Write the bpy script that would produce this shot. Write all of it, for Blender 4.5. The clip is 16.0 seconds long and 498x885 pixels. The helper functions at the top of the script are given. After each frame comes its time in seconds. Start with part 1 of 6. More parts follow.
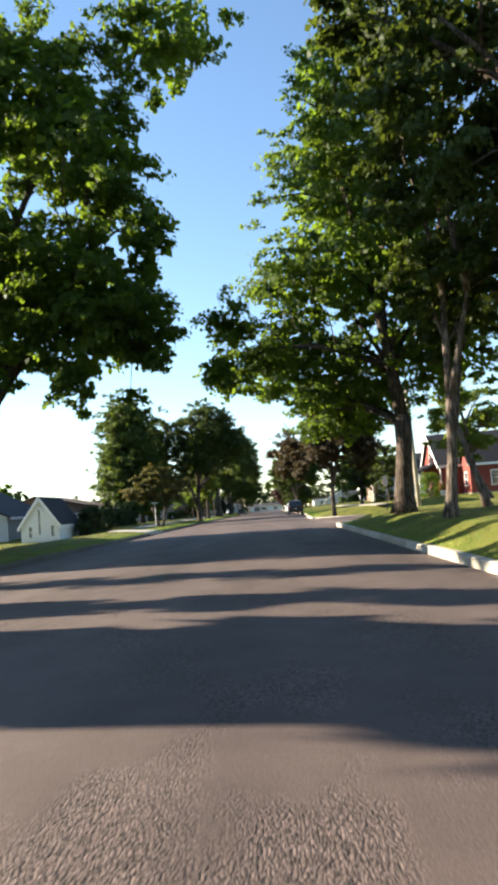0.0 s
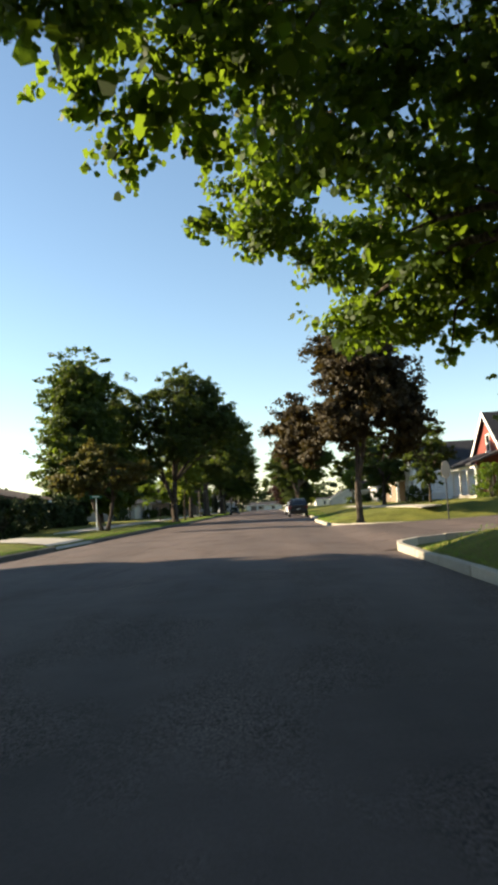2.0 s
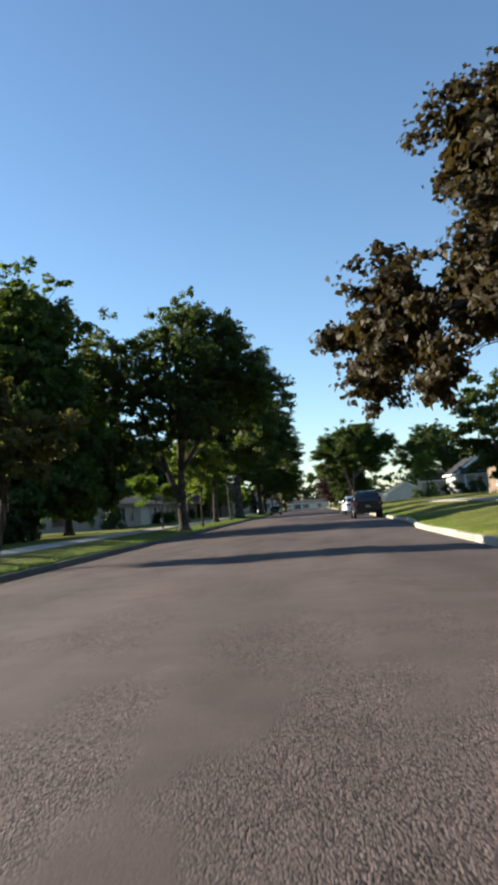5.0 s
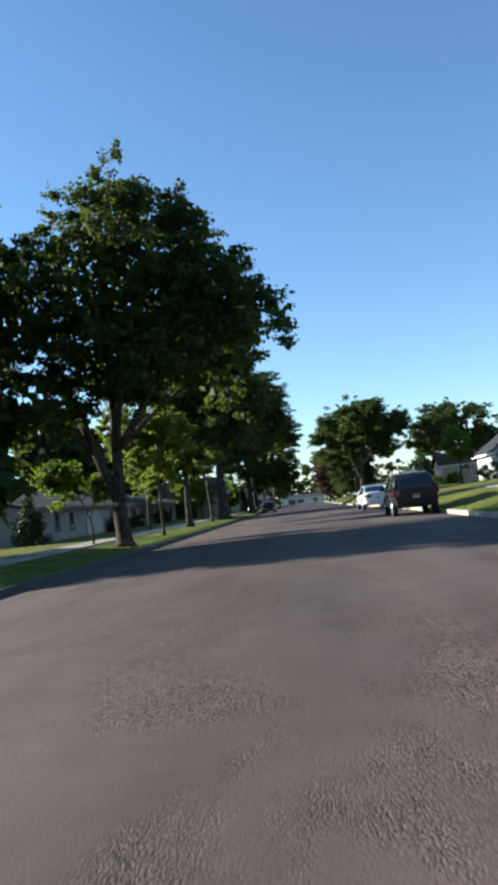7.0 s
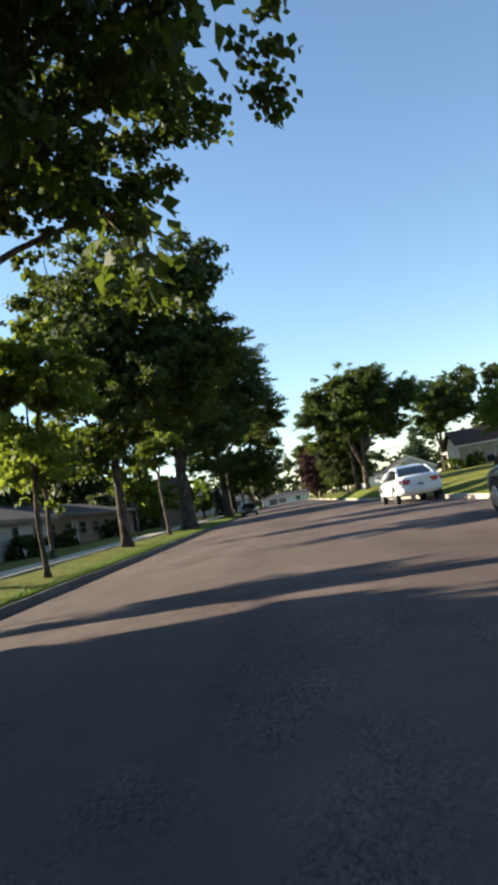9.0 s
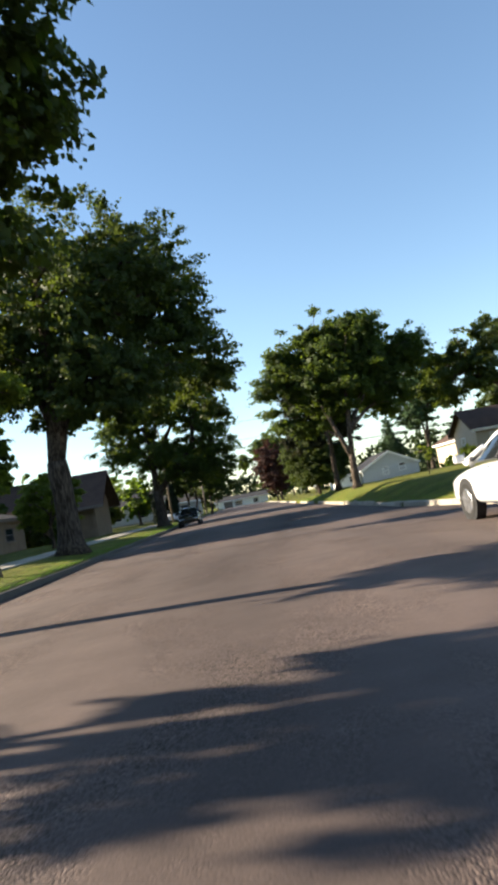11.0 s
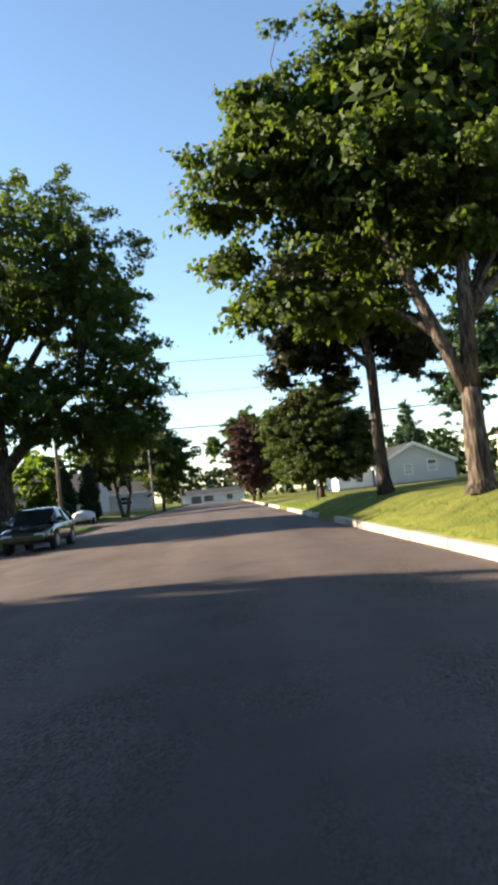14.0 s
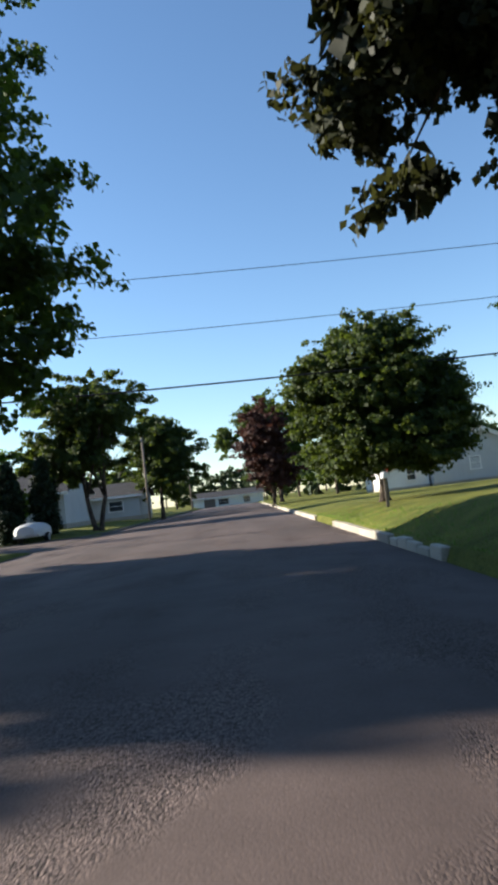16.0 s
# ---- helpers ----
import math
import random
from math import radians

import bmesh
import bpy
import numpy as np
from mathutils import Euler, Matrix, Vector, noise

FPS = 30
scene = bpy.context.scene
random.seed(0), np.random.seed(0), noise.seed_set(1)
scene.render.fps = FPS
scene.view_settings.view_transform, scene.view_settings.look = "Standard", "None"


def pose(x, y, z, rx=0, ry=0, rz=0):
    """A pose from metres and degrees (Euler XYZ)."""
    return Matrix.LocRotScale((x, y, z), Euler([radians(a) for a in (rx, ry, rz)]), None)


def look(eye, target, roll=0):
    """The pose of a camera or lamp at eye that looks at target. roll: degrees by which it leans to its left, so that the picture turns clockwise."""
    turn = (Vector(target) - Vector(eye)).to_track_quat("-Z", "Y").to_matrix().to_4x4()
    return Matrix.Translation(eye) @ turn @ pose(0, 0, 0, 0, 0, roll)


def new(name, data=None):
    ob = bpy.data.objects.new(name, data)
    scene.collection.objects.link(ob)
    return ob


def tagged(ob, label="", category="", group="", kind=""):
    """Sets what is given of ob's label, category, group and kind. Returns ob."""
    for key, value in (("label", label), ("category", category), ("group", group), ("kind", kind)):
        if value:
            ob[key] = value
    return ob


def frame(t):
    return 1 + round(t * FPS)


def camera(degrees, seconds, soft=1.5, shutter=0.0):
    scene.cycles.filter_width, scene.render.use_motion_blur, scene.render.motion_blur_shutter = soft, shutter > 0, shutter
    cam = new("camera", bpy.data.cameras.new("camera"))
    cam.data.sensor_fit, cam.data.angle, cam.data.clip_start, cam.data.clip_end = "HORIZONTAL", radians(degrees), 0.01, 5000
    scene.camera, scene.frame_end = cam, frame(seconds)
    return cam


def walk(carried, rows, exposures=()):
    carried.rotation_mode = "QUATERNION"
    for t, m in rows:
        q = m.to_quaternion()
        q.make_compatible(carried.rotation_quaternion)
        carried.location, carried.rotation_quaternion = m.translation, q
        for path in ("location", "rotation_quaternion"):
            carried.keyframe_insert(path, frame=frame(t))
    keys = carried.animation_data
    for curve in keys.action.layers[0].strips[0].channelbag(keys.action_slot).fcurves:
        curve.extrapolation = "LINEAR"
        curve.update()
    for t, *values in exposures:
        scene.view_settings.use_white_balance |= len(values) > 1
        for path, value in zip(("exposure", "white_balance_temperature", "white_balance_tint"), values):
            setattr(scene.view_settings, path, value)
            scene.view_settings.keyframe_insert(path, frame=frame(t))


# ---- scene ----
cam = camera(37.0, 16.0, soft=4.0, shutter=0.08)
PATH = [
    (0, (0.0, 7.972, 1.246), (-0.051, 9.964, 1.424), -4.4),
    (0.5, (0.138, 13.531, 1.246), (0.096, 15.524, 1.418), -6.6),
    (1, (0.084, 19.154, 1.265), (0.082, 21.146, 1.449), -7.0),
    (1.5, (0.134, 24.551, 1.25), (0.139, 26.542, 1.438), -5.2),
    (2, (0.148, 29.672, 1.269), (0.098, 31.663, 1.443), -3.1),
    (2.5, (0.05, 34.227, 1.259), (-0.036, 36.217, 1.442), -4.8),
    (3, (0.014, 38.507, 1.265), (-0.043, 40.499, 1.435), -5.0),
    (3.5, (-0.025, 42.551, 1.241), (-0.105, 44.541, 1.418), -3.9),
    (4, (-0.268, 46.626, 1.242), (-0.398, 48.613, 1.43), -3.6),
    (6.5, (-1.501, 69.97, 1.247), (-1.656, 71.958, 1.408), -5.8),
    (7, (-1.859, 74.836, 1.256), (-1.994, 76.825, 1.426), -6.8),
    (7.5, (-2.114, 79.788, 1.256), (-2.236, 81.777, 1.428), -6.8),
    (8, (-2.439, 84.558, 1.249), (-2.537, 86.548, 1.433), -7.8),
    (8.5, (-2.625, 89.523, 1.232), (-2.695, 91.514, 1.404), -8.5),
    (9, (-2.929, 94.755, 1.195), (-2.999, 96.747, 1.361), -10.2),
    (9.5, (-3.033, 100.488, 1.226), (-2.976, 102.48, 1.395), -13.0),
    (12, (-2.075, 129.824, 1.247), (-2.027, 131.818, 1.388), -8.6),
    (12.5, (-1.677, 135.827, 1.259), (-1.583, 137.819, 1.406), -8.0),
    (13, (-1.059, 141.822, 1.244), (-0.99, 143.815, 1.392), -5.1),
    (13.5, (-0.7, 147.574, 1.232), (-0.661, 149.569, 1.378), -6.0),
    (14, (-0.365, 152.964, 1.243), (-0.283, 154.958, 1.377), -6.2),
    (14.5, (-0.048, 158.132, 1.223), (-0.02, 160.127, 1.359), -3.4),
    (15, (0.168, 163.07, 1.244), (0.17, 165.065, 1.385), -4.3),
    (15.5, (0.283, 167.604, 1.271), (0.255, 169.599, 1.413), -5.6),
    (16, (0.394, 171.845, 1.255), (0.425, 173.84, 1.4), -6.8),
]
walk(cam, [(t, look(eye, target, roll)) for t, eye, target, roll in PATH],
     exposures=[(0, 2.22, 6000, 8), (0.5, 2.33, 6100, 8), (1.0, 2.2, 6500, 8), (1.5, 2.05, 7100, 6), (2.0, 1.8, 6600, 6), (2.5, 1.68, 6250, 8), (3.5, 1.42, 5800, 8), (4.2, 1.43, 5700, 7), (6.4, 1.7, 5400, 4), (7, 1.55, 5250, 4), (8.0, 1.75, 5350, 3), (8.5, 1.9, 5700, 4), (9.5, 1.8, 6200, 8), (12, 2.0, 6000, 7), (13, 2.05, 5700, 6), (14, 2.15, 6200, 8), (15, 1.8, 6200, 9), (15.5, 1.55, 5900, 9), (16, 1.55, 5500, 8)])

# ---------------------------------------------------------------- light
SUN_AZ, SUN_EL = 167.0, 20.0          # degrees from +x towards +y; height
world = bpy.data.worlds.new("sky")
scene.world = world
world.use_nodes = True
wn = world.node_tree.nodes
sky = wn.new("ShaderNodeTexSky")
sky.sky_type = 'NISHITA'
sky.sun_disc = False
sky.sun_elevation = radians(SUN_EL)
sky.sun_rotation = radians(90 - SUN_AZ)
sky.air_density, sky.dust_density, sky.ozone_density = 1.0, 0.15, 1.3
wn["Background"].inputs["Strength"].default_value = 0.066
world.node_tree.links.new(sky.outputs["Color"], wn["Background"].inputs["Color"])

sun_data = bpy.data.lights.new("sun", 'SUN')
sun_data.energy, sun_data.angle, sun_data.color = 5.0, radians(0.6), (1.0, 0.82, 0.60)
sun = new("sun", sun_data)
a, e = radians(SUN_AZ), radians(SUN_EL)
sun.matrix_world = look((0, 80, 60), Vector((0, 80, 60)) - Vector((math.cos(a) * math.cos(e), math.sin(a) * math.cos(e), math.sin(e))))


# ---------------------------------------------------------------- materials
def mat(name, color, rough=0.8, metal=0.0, var=0.25, scale=4.0, fine=40.0, bump=0.3, dist=0.01, spec=0.3,
        random_mix=0.0, coords='Object', coat=0.0, color2=None, obj_random=0.0):
    """Principled paint, stone or plaster with colour variation at two scales and a fine relief."""
    m = bpy.data.materials.new(name)
    m.use_nodes = True
    nt = m.node_tree
    N, Lk = nt.nodes, nt.links
    bsdf = N["Principled BSDF"]
    bsdf.inputs["Roughness"].default_value = rough
    bsdf.inputs["Metallic"].default_value = metal
    bsdf.inputs["Specular IOR Level"].default_value = spec
    bsdf.inputs["Coat Weight"].default_value = coat
    tc = N.new("ShaderNodeTexCoord")
    n1, n2 = N.new("ShaderNodeTexNoise"), N.new("ShaderNodeTexNoise")
    n1.inputs["Scale"].default_value, n2.inputs["Scale"].default_value = scale, fine
    n1.inputs["Detail"].default_value, n2.inputs["Detail"].default_value = 5, 3
    for n in (n1, n2):
        Lk.new(tc.outputs[coords], n.inputs["Vector"])
    mix = N.new("ShaderNodeMix")
    mix.data_type = 'RGBA'
    c2 = color2 or tuple(c * (1 - var) for c in color)
    mix.inputs["A"].default_value = (*color, 1)
    mix.inputs["B"].default_value = (*c2, 1)
    ramp = N.new("ShaderNodeMapRange")
    ramp.inputs["From Min"].default_value, ramp.inputs["From Max"].default_value = 0.35, 0.65
    add = N.new("ShaderNodeMath")
    add.operation = 'ADD'
    half = N.new("ShaderNodeMath")
    half.operation = 'MULTIPLY'
    half.inputs[1].default_value = 0.5
    Lk.new(n1.outputs["Fac"], add.inputs[0])
    Lk.new(n2.outputs["Fac"], add.inputs[1])
    Lk.new(add.outputs[0], half.inputs[0])
    Lk.new(half.outputs[0], ramp.inputs["Value"])
    Lk.new(ramp.outputs[0], mix.inputs["Factor"])
    out = mix.outputs["Result"]
    if obj_random or random_mix:
        hsv = N.new("ShaderNodeHueSaturation")
        mr = N.new("ShaderNodeMapRange")
        if obj_random:
            src = N.new("ShaderNodeObjectInfo").outputs["Random"]
            w = obj_random
        else:
            src = N.new("ShaderNodeNewGeometry").outputs["Random Per Island"]
            w = random_mix
        mr.inputs["To Min"].default_value, mr.inputs["To Max"].default_value = 1 - w, 1 + w
        Lk.new(src, mr.inputs["Value"])
        Lk.new(mr.outputs[0], hsv.inputs["Value"])
        Lk.new(out, hsv.inputs["Color"])
        out = hsv.outputs["Color"]
    Lk.new(out, bsdf.inputs["Base Color"])
    if bump:
        b = N.new("ShaderNodeBump")
        b.inputs["Strength"].default_value, b.inputs["Distance"].default_value = bump, dist
        Lk.new(n2.outputs["Fac"], b.inputs["Height"])
        Lk.new(b.outputs["Normal"], bsdf.inputs["Normal"])
    return m


def leaf_mat(name, color, color2, glow, through_amount=0.4):
    """Leaves: a waxy face, light passing through the blade, colour drifting leaf by leaf."""
    m = bpy.data.materials.new(name)
    m.use_nodes = True
    nt = m.node_tree
    N, Lk = nt.nodes, nt.links
    bsdf, out = N["Principled BSDF"], N["Material Output"]
    bsdf.inputs["Roughness"].default_value = 0.6
    bsdf.inputs["Specular IOR Level"].default_value = 0.2
    geo = N.new("ShaderNodeNewGeometry")
    tc = N.new("ShaderNodeTexCoord")
    ns = N.new("ShaderNodeTexNoise")
    ns.inputs["Scale"].default_value, ns.inputs["Detail"].default_value = 0.45, 3
    Lk.new(tc.outputs["Object"], ns.inputs["Vector"])
    mx = N.new("ShaderNodeMix")
    mx.data_type = 'RGBA'
    mx.inputs["A"].default_value, mx.inputs["B"].default_value = (*color, 1), (*color2, 1)
    sm = N.new("ShaderNodeMath")
    sm.operation = 'MULTIPLY_ADD'
    sm.inputs[1].default_value, sm.inputs[2].default_value = 0.6, -0.05
    ad = N.new("ShaderNodeMath")
    ad.operation = 'ADD'
    Lk.new(geo.outputs["Random Per Island"], sm.inputs[0])
    Lk.new(sm.outputs[0], ad.inputs[0])
    mm = N.new("ShaderNodeMath")
    mm.operation = 'MULTIPLY_ADD'
    mm.inputs[1].default_value, mm.inputs[2].default_value = 2.2, -0.9
    Lk.new(ns.outputs["Fac"], mm.inputs[0])
    Lk.new(mm.outputs[0], ad.inputs[1])
    ad.use_clamp = True
    Lk.new(ad.outputs[0], mx.inputs["Factor"])
    Lk.new(mx.outputs["Result"], bsdf.inputs["Base Color"])
    tr = N.new("ShaderNodeBsdfTranslucent")
    tm = N.new("ShaderNodeMix")
    tm.data_type = 'RGBA'
    tm.inputs["Factor"].default_value = 0.75
    tm.inputs["B"].default_value = (*glow, 1)
    Lk.new(mx.outputs["Result"], tm.inputs["A"])
    Lk.new(tm.outputs["Result"], tr.inputs["Color"])
    ms = N.new("ShaderNodeMixShader")
    ms.inputs["Fac"].default_value = through_amount
    Lk.new(bsdf.outputs[0], ms.inputs[1])
    Lk.new(tr.outputs[0], ms.inputs[2])
    Lk.new(ms.outputs[0], out.inputs["Surface"])
    return m


def asphalt_mat():
    """Worn chip-seal: pale stone chips in dark binder, polished bands, patches and sealed cracks."""
    m = bpy.data.materials.new("asphalt")
    m.use_nodes = True
    nt = m.node_tree
    N, Lk = nt.nodes, nt.links
    bsdf = N["Principled BSDF"]
    bsdf.inputs["Roughness"].default_value = 0.85
    bsdf.inputs["Specular IOR Level"].default_value = 0.25
    tc = N.new("ShaderNodeTexCoord")
    big, mid, chips, grit = (N.new("ShaderNodeTexNoise") for _ in range(2)), None, N.new("ShaderNodeTexVoronoi"), N.new("ShaderNodeTexNoise")
    big, mid = big
    stretch = N.new("ShaderNodeMapping")
    stretch.inputs["Scale"].default_value = (1.0, 0.12, 1.0)
    Lk.new(tc.outputs["Object"], stretch.inputs["Vector"])
    big.inputs["Scale"].default_value, big.inputs["Detail"].default_value = 0.45, 4
    mid.inputs["Scale"].default_value, mid.inputs["Detail"].default_value = 1.6, 5
    chips.inputs["Scale"].default_value = 76
    grit.inputs["Scale"].default_value, grit.inputs["Detail"].default_value = 55, 3
    Lk.new(stretch.outputs[0], big.inputs["Vector"])
    for n in (mid, chips, grit):
        Lk.new(tc.outputs["Object"], n.inputs["Vector"])
    cr = N.new("ShaderNodeValToRGB")
    cr.color_ramp.elements[0].position, cr.color_ramp.elements[1].position = 0.3, 0.72
    cr.color_ramp.elements[0].color = (0.065, 0.0478, 0.0415, 1)
    cr.color_ramp.elements[1].color = (0.128, 0.0945, 0.0815, 1)
    Lk.new(big.outputs["Fac"], cr.inputs["Fac"])
    mx = N.new("ShaderNodeMix")
    mx.data_type, mx.blend_type = 'RGBA', 'MULTIPLY'
    mx.inputs["Factor"].default_value = 0.55
    r2 = N.new("ShaderNodeMapRange")
    r2.inputs["From Min"].default_value, r2.inputs["From Max"].default_value = 0.3, 0.7
    r2.inputs["To Min"].default_value, r2.inputs["To Max"].default_value = 0.75, 1.15
    Lk.new(mid.outputs["Fac"], r2.inputs["Value"])
    Lk.new(cr.outputs["Color"], mx.inputs["A"])
    Lk.new(r2.outputs[0], mx.inputs["B"])
    mx2 = N.new("ShaderNodeMix")
    mx2.data_type, mx2.blend_type = 'RGBA', 'MULTIPLY'
    r3 = N.new("ShaderNodeMapRange")
    r3.inputs["From Min"].default_value, r3.inputs["From Max"].default_value = 0.0, 1.0
    r3.inputs["To Min"].default_value, r3.inputs["To Max"].default_value = 0.15, 1.85
    patch = N.new("ShaderNodeTexNoise")
    patch.inputs["Scale"].default_value, patch.inputs["Detail"].default_value = 0.8, 5
    loose = N.new("ShaderNodeMapping")
    loose.inputs["Scale"].default_value = (1.0, 0.45, 1.0)
    Lk.new(tc.outputs["Object"], loose.inputs["Vector"])
    Lk.new(loose.outputs[0], patch.inputs["Vector"])
    bare = N.new("ShaderNodeMapRange")
    bare.inputs["From Min"].default_value, bare.inputs["From Max"].default_value = 0.46, 0.58
    bare.inputs["To Min"].default_value, bare.inputs["To Max"].default_value = 0.1, 1.0
    Lk.new(patch.outputs["Fac"], bare.inputs["Value"])
    Lk.new(bare.outputs[0], mx2.inputs["Factor"])
    hs = N.new("ShaderNodeSeparateColor")
    Lk.new(chips.outputs["Color"], hs.inputs["Color"])
    Lk.new(hs.outputs["Red"], r3.inputs["Value"])
    Lk.new(mx.outputs["Result"], mx2.inputs["A"])
    Lk.new(r3.outputs[0], mx2.inputs["B"])
    Lk.new(mx2.outputs["Result"], bsdf.inputs["Base Color"])
    b = N.new("ShaderNodeBump")
    b.inputs["Strength"].default_value, b.inputs["Distance"].default_value = 0.85, 0.011
    hh = N.new("ShaderNodeMath")
    hh.operation = 'ADD'
    soften = N.new("ShaderNodeMath")
    soften.operation = 'MULTIPLY'
    soften.inputs[1].default_value = 0.25
    Lk.new(grit.outputs["Fac"], soften.inputs[0])
    flip = N.new("ShaderNodeMath")
    flip.operation = 'MULTIPLY'
    flip.inputs[1].default_value = -1.0
    Lk.new(chips.outputs["Distance"], flip.inputs[0])
    Lk.new(flip.outputs[0], hh.inputs[0])
    Lk.new(soften.outputs[0], hh.inputs[1])
    hp = N.new("ShaderNodeMath")
    hp.operation = 'MULTIPLY'
    Lk.new(hh.outputs[0], hp.inputs[0])
    Lk.new(bare.outputs[0], hp.inputs[1])
    Lk.new(hp.outputs[0], b.inputs["Height"])
    Lk.new(b.outputs["Normal"], bsdf.inputs["Normal"])
    return m


def glass_mat(name, tint=(0.03, 0.035, 0.04), rough=0.05):
    """Dark window glass: a sharp reflection over the dim room behind it."""
    m = bpy.data.materials.new(name)
    m.use_nodes = True
    b = m.node_tree.nodes["Principled BSDF"]
    b.inputs["Base Color"].default_value = (*tint, 1)
    b.inputs["Roughness"].default_value = rough
    b.inputs["Specular IOR Level"].default_value = 0.8
    return m


ASPHALT = asphalt_mat()
GRASS = mat("lawn", (0.190, 0.185, 0.036), 0.95, scale=0.9, fine=30, bump=1.0, dist=0.05, color2=(0.050, 0.068, 0.013), spec=0.12)
BLADE = leaf_mat("grass_blade", (0.13, 0.22, 0.03), (0.07, 0.14, 0.02), (0.25, 0.38, 0.04), 0.3)
CONCRETE = mat("concrete", (0.41, 0.37, 0.30), 0.85, scale=0.8, fine=30, var=0.35, bump=0.4, obj_random=0.18)
def bark_mat(name, color, dark):
    """Bark with upright ridges and fissures, lichen-pale in places."""
    m = bpy.data.materials.new(name)
    m.use_nodes = True
    N, Lk = m.node_tree.nodes, m.node_tree.links
    bsdf = N["Principled BSDF"]
    bsdf.inputs["Roughness"].default_value, bsdf.inputs["Specular IOR Level"].default_value = 0.95, 0.1
    tc, mp = N.new("ShaderNodeTexCoord"), N.new("ShaderNodeMapping")
    mp.inputs["Scale"].default_value = (1.0, 1.0, 0.16)
    Lk.new(tc.outputs["Object"], mp.inputs["Vector"])
    ridges, stains = N.new("ShaderNodeTexNoise"), N.new("ShaderNodeTexNoise")
    ridges.inputs["Scale"].default_value, ridges.inputs["Detail"].default_value = 16, 5
    stains.inputs["Scale"].default_value, stains.inputs["Detail"].default_value = 1.7, 3
    Lk.new(mp.outputs[0], ridges.inputs["Vector"])
    Lk.new(tc.outputs["Object"], stains.inputs["Vector"])
    cr = N.new("ShaderNodeValToRGB")
    cr.color_ramp.elements[0].position, cr.color_ramp.elements[1].position = 0.40, 0.62
    cr.color_ramp.elements[0].color, cr.color_ramp.elements[1].color = (*dark, 1), (*color, 1)
    Lk.new(ridges.outputs["Fac"], cr.inputs["Fac"])
    mx, mr = N.new("ShaderNodeMix"), N.new("ShaderNodeMapRange")
    mx.data_type, mx.blend_type = 'RGBA', 'MULTIPLY'
    mx.inputs["Factor"].default_value = 1.0
    mr.inputs["From Min"].default_value, mr.inputs["From Max"].default_value = 0.3, 0.7
    mr.inputs["To Min"].default_value, mr.inputs["To Max"].default_value = 0.6, 1.15
    Lk.new(stains.outputs["Fac"], mr.inputs["Value"])
    Lk.new(cr.outputs["Color"], mx.inputs["A"])
    Lk.new(mr.outputs[0], mx.inputs["B"])
    Lk.new(mx.outputs["Result"], bsdf.inputs["Base Color"])
    b = N.new("ShaderNodeBump")
    b.inputs["Strength"].default_value, b.inputs["Distance"].default_value = 1.0, 0.05
    Lk.new(ridges.outputs["Fac"], b.inputs["Height"])
    Lk.new(b.outputs["Normal"], bsdf.inputs["Normal"])
    return m


BARK = bark_mat("bark", (0.12, 0.095, 0.075), (0.035, 0.028, 0.022))
BARK_MID = bark_mat("grey_brown_bark", (0.16, 0.125, 0.098), (0.045, 0.035, 0.028))
BARK_PALE = bark_mat("pale_bark", (0.21, 0.17, 0.135), (0.06, 0.045, 0.036))
# Darker concrete copy: the left kerb's shade is in its colour.
KERB_SHADED = mat("shaded_concrete", (0.13, 0.118, 0.10), 0.9, scale=0.9, fine=26, var=0.45, bump=0.5, obj_random=0.2)
TAIL_DARK = mat("dark_tail_lens", (0.10, 0.012, 0.014), 0.2, scale=4, fine=60, var=0.2, bump=0, coat=0.4)
LEAF = leaf_mat("maple_leaf", (0.030, 0.054, 0.010), (0.055, 0.088, 0.014), (0.25, 0.37, 0.020), 0.44)
LEAF_OLIVE = leaf_mat("olive_leaf", (0.026, 0.044, 0.009), (0.048, 0.072, 0.013), (0.17, 0.24, 0.018), 0.36)
LEAF_DARK = leaf_mat("dark_maple_leaf", (0.022, 0.037, 0.009), (0.041, 0.059, 0.011), (0.15, 0.20, 0.018), 0.32)
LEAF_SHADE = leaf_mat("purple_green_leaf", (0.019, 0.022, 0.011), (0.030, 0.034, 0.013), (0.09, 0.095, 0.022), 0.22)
LEAF_PALE = leaf_mat("young_leaf", (0.058, 0.092, 0.015), (0.092, 0.125, 0.020), (0.30, 0.37, 0.030), 0.45)
LEAF_RED = leaf_mat("bronze_leaf", (0.024, 0.0185, 0.0098), (0.046, 0.033, 0.0105), (0.12, 0.088, 0.020), 0.22)
LEAF_PURPLE = leaf_mat("purple_leaf", (0.040, 0.0168, 0.0150), (0.060, 0.029, 0.019), (0.12, 0.045, 0.024), 0.25)
LEAF_GOLD = leaf_mat("amber_leaf", (0.068, 0.056, 0.0141), (0.048, 0.062, 0.0141), (0.23, 0.2, 0.034), 0.3)
LEAF_WOODS = leaf_mat("far_leaf", (0.0185, 0.033, 0.0095), (0.033, 0.051, 0.0115), (0.052, 0.0748, 0.0125), 0.1)
LEAF_CEDAR = leaf_mat("cedar_green", (0.010, 0.019, 0.007), (0.018, 0.029, 0.009), (0.03, 0.045, 0.01), 0.08)
LEAF_FIR = leaf_mat("needle_green", (0.025, 0.050, 0.020), (0.04, 0.074, 0.025), (0.08, 0.13, 0.028), 0.2)
# Lighter wood for the corner pole.
WOOD_PALE = mat("pale_wood", (0.40, 0.35, 0.28), 0.9, scale=2, fine=25, var=0.35, bump=0.5)
WOOD = mat("weathered_wood", (0.23, 0.19, 0.15), 0.9, scale=2, fine=25, var=0.4, bump=0.6)
